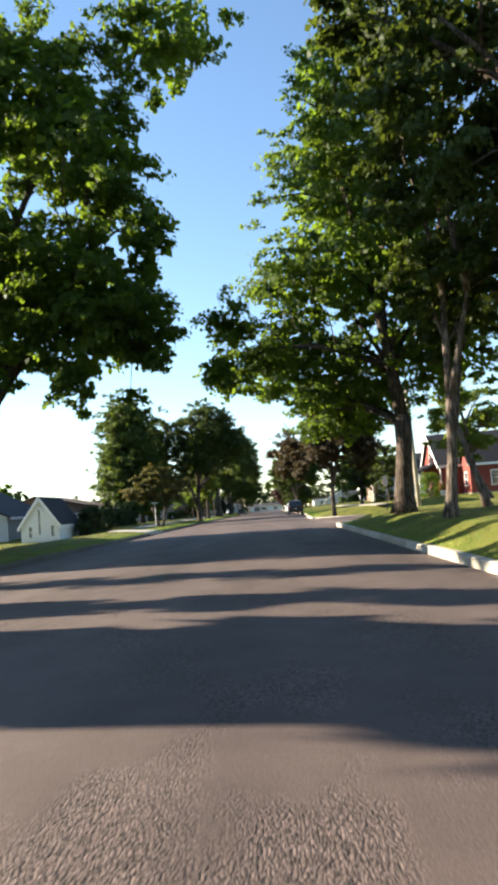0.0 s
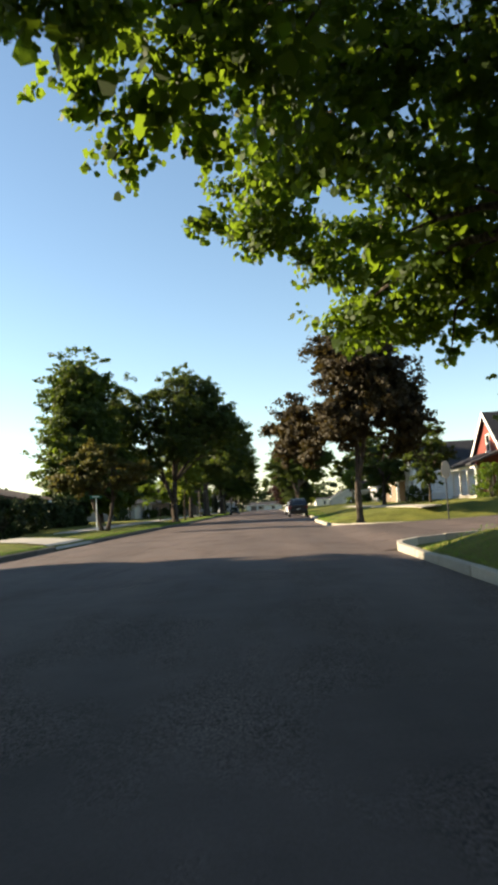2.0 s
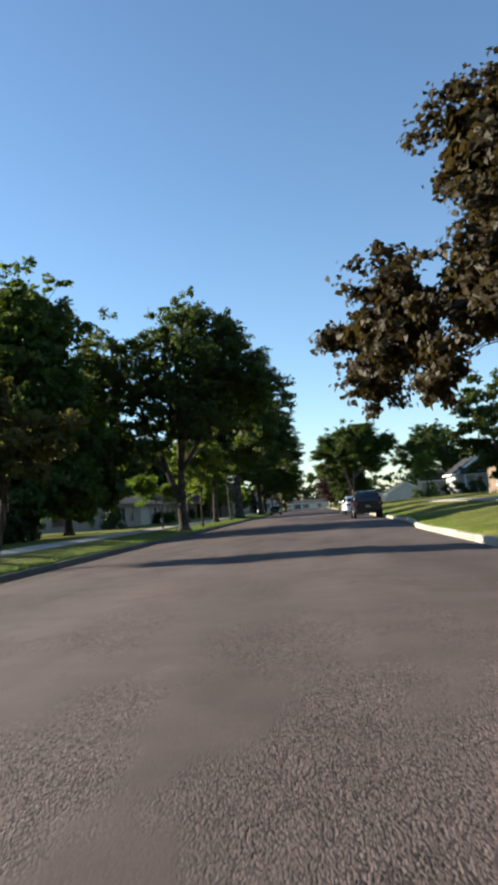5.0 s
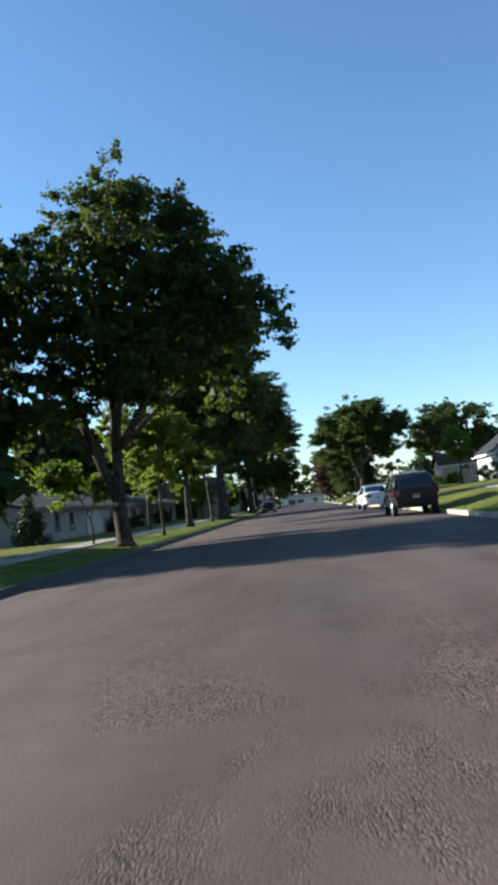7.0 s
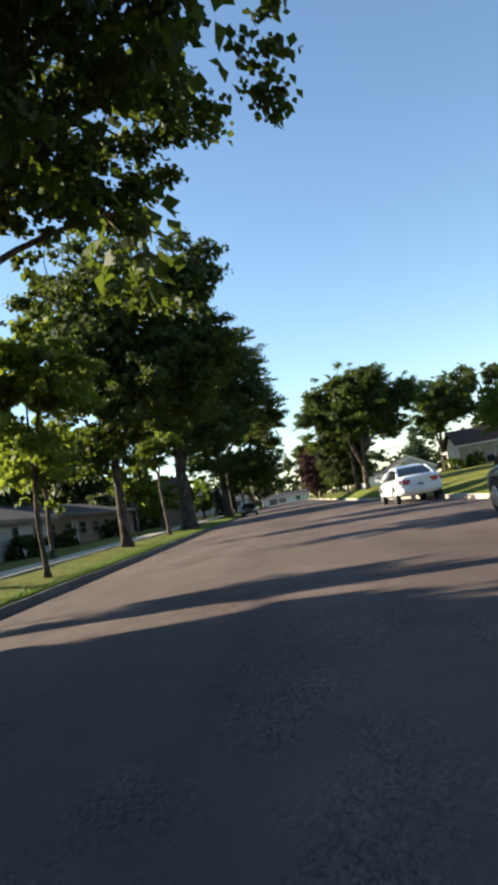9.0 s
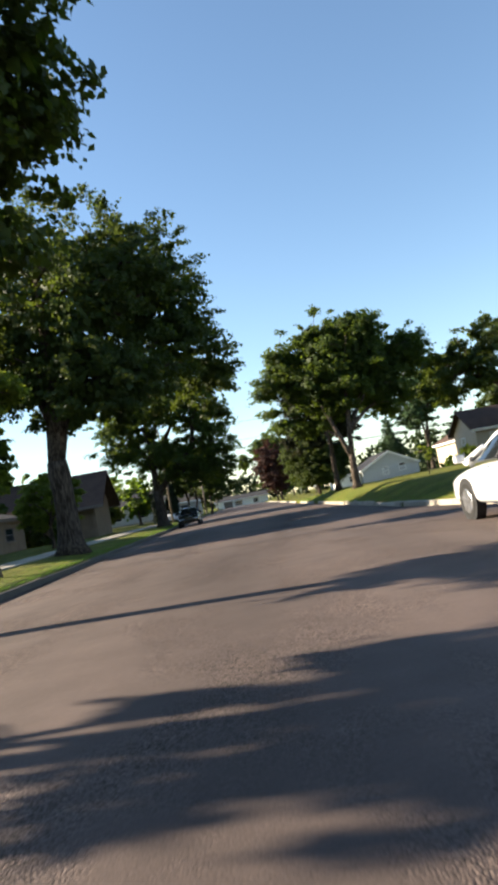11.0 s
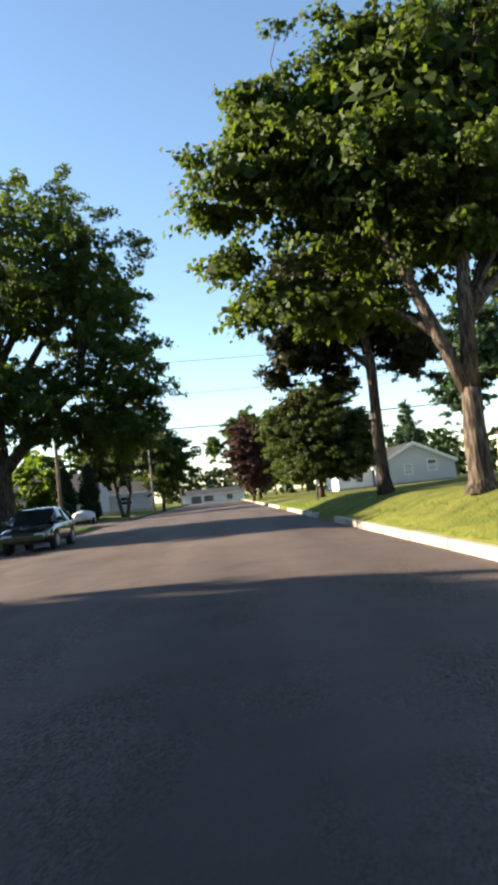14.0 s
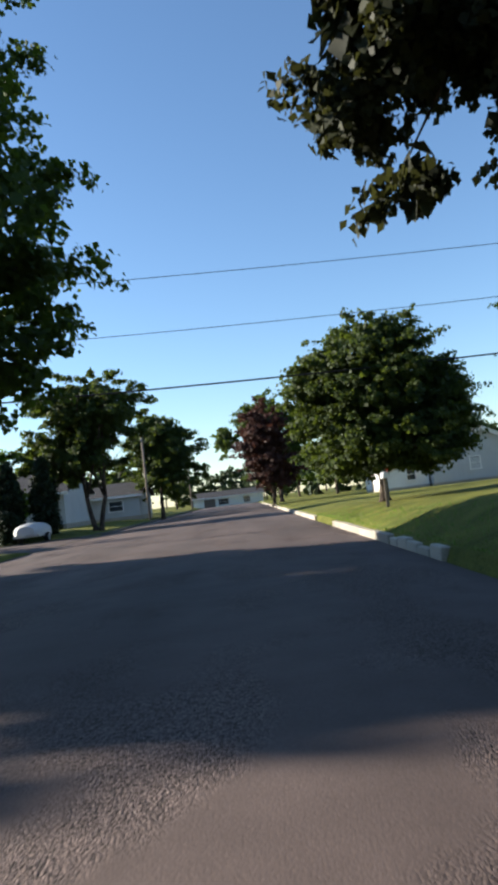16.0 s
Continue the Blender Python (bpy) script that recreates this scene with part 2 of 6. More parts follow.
SIDING_WHITE = mat("white_siding", (0.78, 0.77, 0.74), 0.6, scale=0.7, fine=8, var=0.12, bump=0.15)
# Greyer white siding: the gable wall's shade is put into its colour.
SIDING_SHADED = mat("shaded_white_siding", (0.50, 0.51, 0.52), 0.65, scale=0.7, fine=8, var=0.14, bump=0.15)
SIDING_CREAM = mat("cream_siding", (0.50, 0.42, 0.31), 0.65, scale=0.7, fine=8, var=0.15, bump=0.15)
SIDING_GREY = mat("grey_siding", (0.46, 0.47, 0.47), 0.65, scale=0.7, fine=8, var=0.15, bump=0.15)
SIDING_TAN = mat("tan_siding", (0.17, 0.115, 0.08), 0.7, scale=0.7, fine=8, var=0.2, bump=0.2)
STUCCO = mat("pale_stucco", (0.34, 0.33, 0.31), 0.9, scale=1.2, fine=50, var=0.15, bump=0.5)
STUCCO_PALE = mat("cream_stucco", (0.5, 0.48, 0.44), 0.9, scale=1.2, fine=50, var=0.12, bump=0.4)
BRICK_TAN = mat("tan_brick", (0.24, 0.175, 0.12), 0.9, scale=1.5, fine=25, var=0.35, bump=0.6)
BRICK_RED = mat("red_brick", (0.24, 0.062, 0.048), 0.9, scale=1.5, fine=25, var=0.35, bump=0.6)
SHINGLE = mat("grey_shingle", (0.036, 0.035, 0.038), 0.95, scale=1.5, fine=12, var=0.4, bump=0.8, dist=0.03)
SHINGLE_BROWN = mat("brown_shingle", (0.10, 0.062, 0.046), 0.95, scale=1.5, fine=12, var=0.4, bump=0.8, dist=0.03)
TRIM = mat("white_trim", (0.8, 0.79, 0.76), 0.5, scale=2, fine=20, var=0.08, bump=0.1)
DOOR_PAINT = mat("door_paint", (0.16, 0.13, 0.11), 0.5, scale=3, fine=20, var=0.15, bump=0.1)
PANE = glass_mat("window_glass")
CAR_GLASS = glass_mat("car_glass", (0.012, 0.014, 0.016), 0.03)
CAR_DARK = mat("dark_blue_paint", (0.008, 0.010, 0.018), 0.35, metal=0.0, scale=1, fine=300, var=0.2, bump=0, spec=0.3, coat=0.35)
CAR_WHITE = mat("white_paint", (0.78, 0.79, 0.80), 0.28, scale=1, fine=300, var=0.05, bump=0, spec=0.5, coat=0.8)
CAR_BLACK = mat("black_paint", (0.012, 0.012, 0.013), 0.22, metal=0.1, scale=1, fine=300, var=0.2, bump=0, spec=0.5, coat=0.9)
RUBBER = mat("tyre_rubber", (0.02, 0.02, 0.02), 0.85, scale=8, fine=60, var=0.3, bump=0.3)
ALLOY = mat("alloy_rim", (0.55, 0.56, 0.58), 0.3, metal=0.9, scale=4, fine=60, var=0.15, bump=0)
PLASTIC = mat("black_plastic", (0.025, 0.025, 0.027), 0.6, scale=4, fine=60, var=0.2, bump=0.1)
TAIL = mat("red_tail_lens", (0.42, 0.015, 0.02), 0.15, scale=4, fine=60, var=0.2, bump=0, coat=0.5)
LAMP_CLEAR = mat("headlight_lens", (0.62, 0.65, 0.68), 0.1, metal=0.4, scale=4, fine=60, var=0.1, bump=0, coat=0.5)
PLATE = mat("plate", (0.62, 0.62, 0.60), 0.4, scale=4, fine=60, var=0.08, bump=0)
INK = mat("dark_bar", (0.06, 0.07, 0.12), 0.5, scale=4, fine=60, var=0.1, bump=0)
STEEL = mat("galvanised_steel", (0.5, 0.5, 0.49), 0.45, metal=0.7, scale=4, fine=40, var=0.2, bump=0.1)
SIGN_GREEN = mat("sign_green", (0.015, 0.16, 0.10), 0.4, scale=3, fine=40, var=0.1, bump=0)
SIGN_WHITE = mat("sign_white", (0.75, 0.75, 0.72), 0.4, scale=3, fine=40, var=0.08, bump=0)
CABLE = mat("cable_black", (0.015, 0.015, 0.015), 0.7, scale=3, fine=40, var=0.2, bump=0)


# ---------------------------------------------------------------- building helpers
def part(name, bm, material, parent=None, label="", smooth=False):
    """Links a bmesh as one mesh object, under a thing or a part where one is given."""
    me = bpy.data.meshes.new(name)
    bm.normal_update()
    bm.to_mesh(me)
    bm.free()
    if smooth:
        me.polygons.foreach_set("use_smooth", [True] * len(me.polygons))
    me.materials.append(material)
    ob = new(name, me)
    if parent is not None:
        ob.parent = parent
    if label:
        ob["label"] = label
    return ob


def raw(name, verts, faces, material, parent=None, smooth=False):
    me = bpy.data.meshes.new(name)
    me.from_pydata([tuple(v) for v in verts], [], faces)
    if smooth:
        me.polygons.foreach_set("use_smooth", [True] * len(me.polygons))
    me.materials.append(material)
    ob = new(name, me)
    if parent is not None:
        ob.parent = parent
    return ob


def thing(name, m, label, category, group="", kind=""):
    ob = new(name)
    ob.empty_display_size = 0.2
    ob.matrix_world = m
    return tagged(ob, label, category, group, kind)


def box(bm, x0, x1, y0, y1, z0, z1, bevel=0.0):
    r = bmesh.ops.create_cube(bm, size=1.0, matrix=Matrix.LocRotScale(((x0 + x1) / 2, (y0 + y1) / 2, (z0 + z1) / 2), None, (x1 - x0, y1 - y0, z1 - z0)))
    if bevel:
        es = {e for v in r["verts"] for e in v.link_edges}
        bmesh.ops.bevel(bm, geom=list(es), offset=bevel, segments=1, affect='EDGES')
    return bm


def box_part(name, b, material, parent, bevel=0.0, label=""):
    bm = bmesh.new()
    box(bm, *b, bevel=bevel)
    return part(name, bm, material, parent, label)


def tube(points, radii, sides=8, cap=True):
    """Verts and faces of a tube through the points."""
    V, Fc = [], []
    n = len(points)
    prev = None
    for i, p in enumerate(points):
        p = Vector(p)
        d = (Vector(points[min(i + 1, n - 1)]) - Vector(points[max(i - 1, 0)])).normalized()
        u = d.cross(Vector((0.3, 1, 0.1))) if prev is None else prev - d * prev.dot(d)
        u.normalize()
        prev = u
        w = d.cross(u)
        for k in range(sides):
            t = 2 * math.pi * k / sides
            V.append(p + (u * math.cos(t) + w * math.sin(t)) * radii[i])
    for i in range(n - 1):
        for k in range(sides):
            a0, a1 = i * sides + k, i * sides + (k + 1) % sides
            Fc.append((a0, a1, a1 + sides, a0 + sides))
    if cap:
        Fc.append(tuple(range(sides))[::-1])
        Fc.append(tuple(range((n - 1) * sides, n * sides)))
    return V, Fc


def join(*meshes):
    V, Fc = [], []
    for v, f in meshes:
        o = len(V)
        V += v
        Fc += [tuple(i + o for i in q) for q in f]
    return V, Fc


# ---------------------------------------------------------------- ground and road
LEFT_KERB = -8.7
SIDE0, SIDE1 = 51.5, 71.5             # the side street to the right


def smooth01(t):
    t = min(1.0, max(0.0, t))
    return t * t * (3 - 2 * t)


def right_kerb(y):
    """The right kerb's line: bowed out in mid-block to fit the camera's view."""
    return 3.4 + 0.75 * smooth01((y - 86) / 10) - 0.85 * smooth01((y - 138) / 10)


# the bank behind the right kerb: (y, width of the bank, its rise, slope of the lawn above)
BANK = ((-60, 1.6, 0.50, 0.04), (47, 1.6, 0.50, 0.04), (75, 3.0, 0.42, 0.07), (138, 3.0, 0.45, 0.07), (152, 1.8, 0.66, 0.03),
        (184, 1.8, 0.62, 0.03), (200, 2.4, 0.32, 0.02), (232, 3.0, 0.12, 0.012), (400, 3.0, 0.1, 0.01))


def bank(y):
    for (ya, *p), (yb, *q) in zip(BANK, BANK[1:]):
        if ya <= y <= yb:
            u = smooth01((y - ya) / (yb - ya))
            return [a0 + (b0 - a0) * u for a0, b0 in zip(p, q)]
    return BANK[0][1:] if y < 0 else BANK[-1][1:]


def ground_z(x, y):
    k = right_kerb(y)
    if x >= k + 0.1:
        d = x - k - 0.15
        side = smooth01((y - SIDE0 + 4.5) / 2.5) * smooth01((SIDE1 + 4.5 - y) / 2.5)
        wide, rise, slope = bank(y)
        u = max(0.0, min(1.0, d / wide))
        z = 0.12 + rise * (0.5 * u + 0.5 * smooth01(u)) + slope * max(0.0, min(d, 11.0) - wide)
        return z * (1 - side) + side * (0.02 * min(d, 14.0) - 0.12)
    if x <= LEFT_KERB - 0.1:
        d = LEFT_KERB - 0.15 - x
        if 199 < y < 218.5:
            return min(0.10 * d, 0.12) * (1 - smooth01((y - 199) / 3.5) * smooth01((218.5 - y) / 3.5)) - 0.02 if d > 4 or y > 202 else 0.12 + 0.05 * min(d, 3.0)
        return 0.12 + 0.10 * min(d, 3.0) + 0.02 * max(0.0, min(d, 20.0) - 3.0) - 0.85 * smooth01((86 - y) / 22) * smooth01((d - 2.2) / 6)
    return -0.22


def build_ground():
    ys = [-900, -400, -150, -60] + [-30 + 2.0 * i for i in range(171)] + [320, 360, 450, 700, 1200, 2200]
    right = [0.0, 0.6, 1.2, 2, 3, 4.5, 6, 8, 11, 15, 20, 28, 40, 60, 100, 200, 500, 2000]
    V, Fc = [], []
    rnd = random.Random(3)
    for y in ys:
        k = right_kerb(y)
        xs = [LEFT_KERB - 0.15 - d for d in reversed(right)] + [LEFT_KERB - 0.01, k + 0.01] + [k + 0.15 + d for d in right]
        for x in xs:
            z = ground_z(x, y)
            far = max(0.0, abs(y - 150) - 250) + max(0.0, abs(x) - 60)
            V.append((x, y, z + (rnd.uniform(-0.02, 0.02) if abs(x - k) > 0.3 and abs(x - LEFT_KERB) > 0.3 else 0) - 0.0005 * far))
    n = len(right) * 2 + 2
    for j in range(len(ys) - 1):
        for i in range(n - 1):
            q = j * n + i
            Fc.append((q, q + 1, q + n + 1, q + n))
    g = raw("ground", V, Fc, GRASS, smooth=True)
    return tagged(g, "mown green lawns and verges along the street", "ground", kind="structure")


build_ground()


def build_road():
    ys = [-60 + 3.0 * i for i in range(130)]
    V, Fc = [], []
    cols = 13
    for y in ys:
        k = right_kerb(y)
        for i in range(cols):
            u = i / (cols - 1)
            x = LEFT_KERB + (k - LEFT_KERB) * u
            V.append((x, y, 0.03 - 0.10 * (2 * u - 1) ** 4))
    for j in range(len(ys) - 1):
        for i in range(cols - 1):
            q = j * cols + i
            Fc.append((q, q + 1, q + cols + 1, q + cols))
    return tagged(raw("road", V, Fc, ASPHALT, smooth=True), "worn brownish chip-seal asphalt street", "road", kind="structure")


build_road()


def build_side_street():
    V, Fc = [], []
    r = 5.0
    rows = 24
    for i in range(rows + 1):
        x = 3.0 + 60.0 * (i / rows) ** 2
        d = x - 3.4
        flare = max(0.0, r - max(d, 0)) if d < r else 0.0
        flare = r - math.sqrt(max(0.0, r * r - flare * flare))
        for y in (SIDE0 + 5 - flare - 2, (SIDE0 + SIDE1) / 2, SIDE1 - 5 + flare + 2):
            V.append((x, y, 0.03 + max(0.02, 0.02 * min(max(d, 0), 14.0)) - (0.09 if d < 0.4 else 0.0)))
    for i in range(rows):
        for j in range(2):
            q = i * 3 + j
            Fc.append((q, q + 3, q + 4, q + 1))
    return tagged(raw("side_road", V, Fc, ASPHALT, smooth=True), "asphalt mouth of a side street", "road", kind="structure")


build_side_street()


def build_left_street():
    V, Fc = [], []
    r, rows = 5.0, 20
    for i in range(rows + 1):
        x = -8.0 - 70.0 * (i / rows) ** 2
        d = LEFT_KERB - x
        f = max(0.0, r - max(d, 0.0)) if d < r else 0.0
        f = r - math.sqrt(max(0.0, r * r - f * f))
        for y in (202.0 - f, 208.5, 215.0 + f):
            V.append((x, y, 0.03 + (0.02 if d > 0.4 else -0.07)))
    for i in range(rows):
        for j in range(2):
            q = i * 3 + j
            Fc.append((q, q + 1, q + 4, q + 3))
    return tagged(raw("side_road", V, Fc, ASPHALT, smooth=True), "asphalt mouth of a side street by the grass corner", "road", kind="structure")


build_left_street()


def kerb_line(points, name, label, material=None, high=0.12, shaken=1.0):
    """Concrete kerb stones, one object each, under one kerb."""
    top = tagged(new(name), label, "kerb", kind="structure")
    rnd = random.Random(len(points))
    for (xa, ya), (xb, yb) in zip(points, points[1:]):
        length = math.hypot(xb - xa, yb - ya)
        bm = bmesh.new()
        box(bm, -length / 2 + 0.012 * shaken, length / 2 - 0.012 * shaken, -0.085, 0.085, -0.15, high + shaken * rnd.uniform(-0.015, 0.012), bevel=0.02)
        o = part("kerb_stone", bm, material or CONCRETE, top)
        o.matrix_world = pose((xa + xb) / 2, (ya + yb) / 2, 0.0, shaken * rnd.uniform(-1.5, 1.5), shaken * rnd.uniform(-0.4, 0.4), math.degrees(math.atan2(yb - ya, xb - xa)) + shaken * rnd.uniform(-0.6, 0.6))
    return top


def kerb_points(y0, y1, xf, step=2.4):
    n = max(1, round((y1 - y0) / step))
    return [(xf(y0 + (y1 - y0) * i / n), y0 + (y1 - y0) * i / n) for i in range(n + 1)]


def arc(cx, cy, r, a0, a1, n):
    return [(cx + r * math.cos(radians(a0 + (a1 - a0) * i / n)), cy + r * math.sin(radians(a0 + (a1 - a0) * i / n))) for i in range(n + 1)]


off = 0.085
kerb_line(kerb_points(-20, 49.5, lambda y: right_kerb(y) + off) + arc(3.485 + 5, 49.5, 5, 180, 90, 5)[1:] + [(14, 54.5), (22, 54.5), (40, 54.5)], "kerb", "pale concrete kerb with joints, sunlit")
kerb_line([(40, 68.5), (22, 68.5), (14, 68.5)] + arc(3.485 + 5, 73.5, 5, 270, 180, 5) + kerb_points(73.5, 146.5, lambda y: right_kerb(y) + off)[1:], "kerb", "pale concrete kerb with joints")
kerb_line(kerb_points(147.0, 162.5, lambda y: right_kerb(y) + off, 0.85), "kerb", "pale concrete kerb broken into leaning chunks", shaken=4.5)
kerb_line(kerb_points(162.9, 178.5, lambda y: right_kerb(y) + off), "kerb", "pale sunlit concrete kerb")
kerb_line(kerb_points(183.3, 187.5, lambda y: right_kerb(y) + off, 0.8), "kerb", "crumbling end of a pale concrete kerb", shaken=4.0)
kerb_line(kerb_points(187.6, 197.5, lambda y: right_kerb(y) + off, 2.0), "kerb", "short run of pale concrete kerb")
kerb_line(kerb_points(204, 300, lambda y: right_kerb(y) + off), "kerb", "distant concrete kerb")
kerb_line(kerb_points(-20, 60, lambda y: LEFT_KERB - off), "kerb", "grey concrete kerb, coloured darker for shade", KERB_SHADED, 0.10)
kerb_line(kerb_points(66, 197, lambda y: LEFT_KERB - off) + arc(LEFT_KERB - off - 5, 197, 5, 0, 90, 5)[1:] + [(-20, 202), (-30, 202)], "kerb", "grey concrete kerb, coloured darker for shade, turning into the side street", KERB_SHADED, 0.10)
kerb_line([(-30, 215), (-20, 215)] + arc(LEFT_KERB - off - 5, 220, 5, -90, 0, 5) + kerb_points(220, 300, lambda y: LEFT_KERB - off)[1:], "kerb", "grey concrete kerb, coloured darker for shade, turning into the side street", KERB_SHADED, 0.10)


def pavement(x, y0, y1, step, wide, label, bend=0.0):
    """A footpath of concrete slabs, each an object, laid on the lawn."""
    top = tagged(new("pavement"), label, "pavement", kind="structure")
    rnd = random.Random(int(y0))
    bm = bmesh.new()
    box(bm, -wide / 2, wide / 2, -step / 2 + 0.012, step / 2 - 0.012, -0.06, 0.0, bevel=0.012)
    first = part("slab", bm, CONCRETE, top)
    n = int((y1 - y0) / step)
    for i in range(n):
        y = y0 + (i + 0.5) * step
        xx = x + bend * math.sin(i / n * 3.0)
        o = first if i == 0 else new("slab", first.data)
        o.parent = top
        zl, zr = ground_z(xx - wide / 2, y), ground_z(xx + wide / 2, y)
        o.matrix_world = pose(xx, y, (zl + zr) / 2 + 0.045 + rnd.uniform(0, 0.012), rnd.uniform(-0.4, 0.4), -math.degrees(math.atan2(zr - zl, wide)), 0)
    return top


pavement(-11.7, 72, 196, 1.52, 1.25, "concrete footpath of square slabs across the lawns", -0.25)
pavement(9.8, 75, 128, 1.52, 1.25, "concrete footpath of square slabs behind the verge")


def apron():
    """A concrete drive that drops through the kerb gap to the street."""
    V, Fc = [], []
    for i, x in enumerate((-8.6, -9.2, -10.4, -12.0, -14.0, -17.0)):
        flare = max(0.0, 0.8 - 0.4 * i)
        for y in (60.6 - flare, 63.0, 65.4 + flare):
            V.append((x, y, 0.0 if i == 0 else ground_z(x, y) + 0.05))
    for i in range(5):
        for j in range(2):
            q = i * 3 + j
            Fc.append((q, q + 1, q + 4, q + 3))
    return tagged(raw("driveway", V, Fc, CONCRETE), "pale concrete driveway meeting the street", "driveway", kind="structure")


apron()


# ---------------------------------------------------------------- trees
def crown_mesh(name, sprays, leaf, count, material, parent, seed, flat=0.6, masses=(), broad=False, filled=1.0):
    """Leaves as folded kites, gathered in tufts on the twigs of each spray; gaps stay between them.
    sprays: rows of centre, outward direction and radius; masses: the crown's inner masses, filled more loosely."""
    rng = np.random.default_rng(seed)
    S = np.array(sprays)
    w = S[:, 6] ** 1.8
    which = rng.choice(len(S), size=count, p=w / w.sum())
    c, o, r = S[which, 0:3], S[which, 3:6], S[which, 6][:, None]
    d = rng.normal(size=(count, 3))
    d /= np.linalg.norm(d, axis=1)[:, None]
    twigs = rng.normal(size=(len(S), 7, 3))
    twigs *= (rng.uniform(0.15, 0.78, (len(S), 7)) / np.linalg.norm(twigs, axis=2))[:, :, None]
    p = (twigs[which, rng.integers(0, 7, count)] + d * rng.random((count, 1)) ** 0.62 * 0.42) * r
    p *= np.array([1.0, 1.0, flat])
    p += o * (p * o).sum(1)[:, None] * 0.6
    hang = rng.random(count)[:, None] * np.linalg.norm(p[:, :2], axis=1)[:, None] * 0.25
    p = c + p - hang * np.array([0, 0, 1.0])
    s = (leaf * rng.uniform(0.55, 1.35, count))[:, None]
    if masses:
        M = np.array(masses)
        extra = int(count * filled / 9)
        vol = M[:, 3] * M[:, 4] * M[:, 5]
        pick = rng.choice(len(M), size=extra, p=vol / vol.sum())
        e = rng.normal(size=(extra, 3))
        e /= np.linalg.norm(e, axis=1)[:, None]
        inner = M[pick, 0:3] + e * M[pick, 3:6] * 0.64 * rng.random((extra, 1)) ** (1 / 3)
        p, d, o = np.vstack((p, inner)), np.vstack((d, e)), np.vstack((o, e))
        s = np.vstack((s, (2.3 * leaf * rng.uniform(0.6, 1.2, extra))[:, None]))
        count += extra
    t = o * 0.55 + rng.normal(size=(count, 3)) * 0.5 + np.array([0, 0, -0.7])
    t /= np.linalg.norm(t, axis=1)[:, None]
    nrm = o * 0.5 + d * 0.3 + rng.normal(size=(count, 3)) * 0.5 + np.array([0, 0, 0.6])
    nrm -= t * (nrm * t).sum(1)[:, None]
    nrm /= np.linalg.norm(nrm, axis=1)[:, None]
    b = np.cross(nrm, t)
    if broad:      # rounder blades, for the boughs that pass close overhead
        outline = ((-0.5, 0.0, 0.0), (-0.10, 0.50, 0.08), (0.50, 0.22, -0.08), (0.50, -0.22, -0.08), (-0.10, -0.50, 0.08))
    else:
        outline = ((-0.5, 0.0, 0.0), (-0.02, 0.46, 0.10), (0.58, 0.0, -0.14), (-0.02, -0.46, 0.10))
    n = len(outline)
    v = np.empty((count, n, 3))
    for k, (at, ab, an) in enumerate(outline):
        v[:, k] = p + t * s * at + b * s * ab + nrm * s * an
    me = bpy.data.meshes.new(name)
    me.vertices.add(count * n)
    me.vertices.foreach_set("co", v.reshape(-1))
    me.loops.add(count * n)
    me.loops.foreach_set("vertex_index", np.arange(count * n, dtype=np.int32))
    me.polygons.add(count)
    me.polygons.foreach_set("loop_start", np.arange(0, count * n, n, dtype=np.int32))
    me.update(calc_edges=True)
    me.materials.append(material)
    ob = new(name, me)
    ob.parent = parent
    return ob


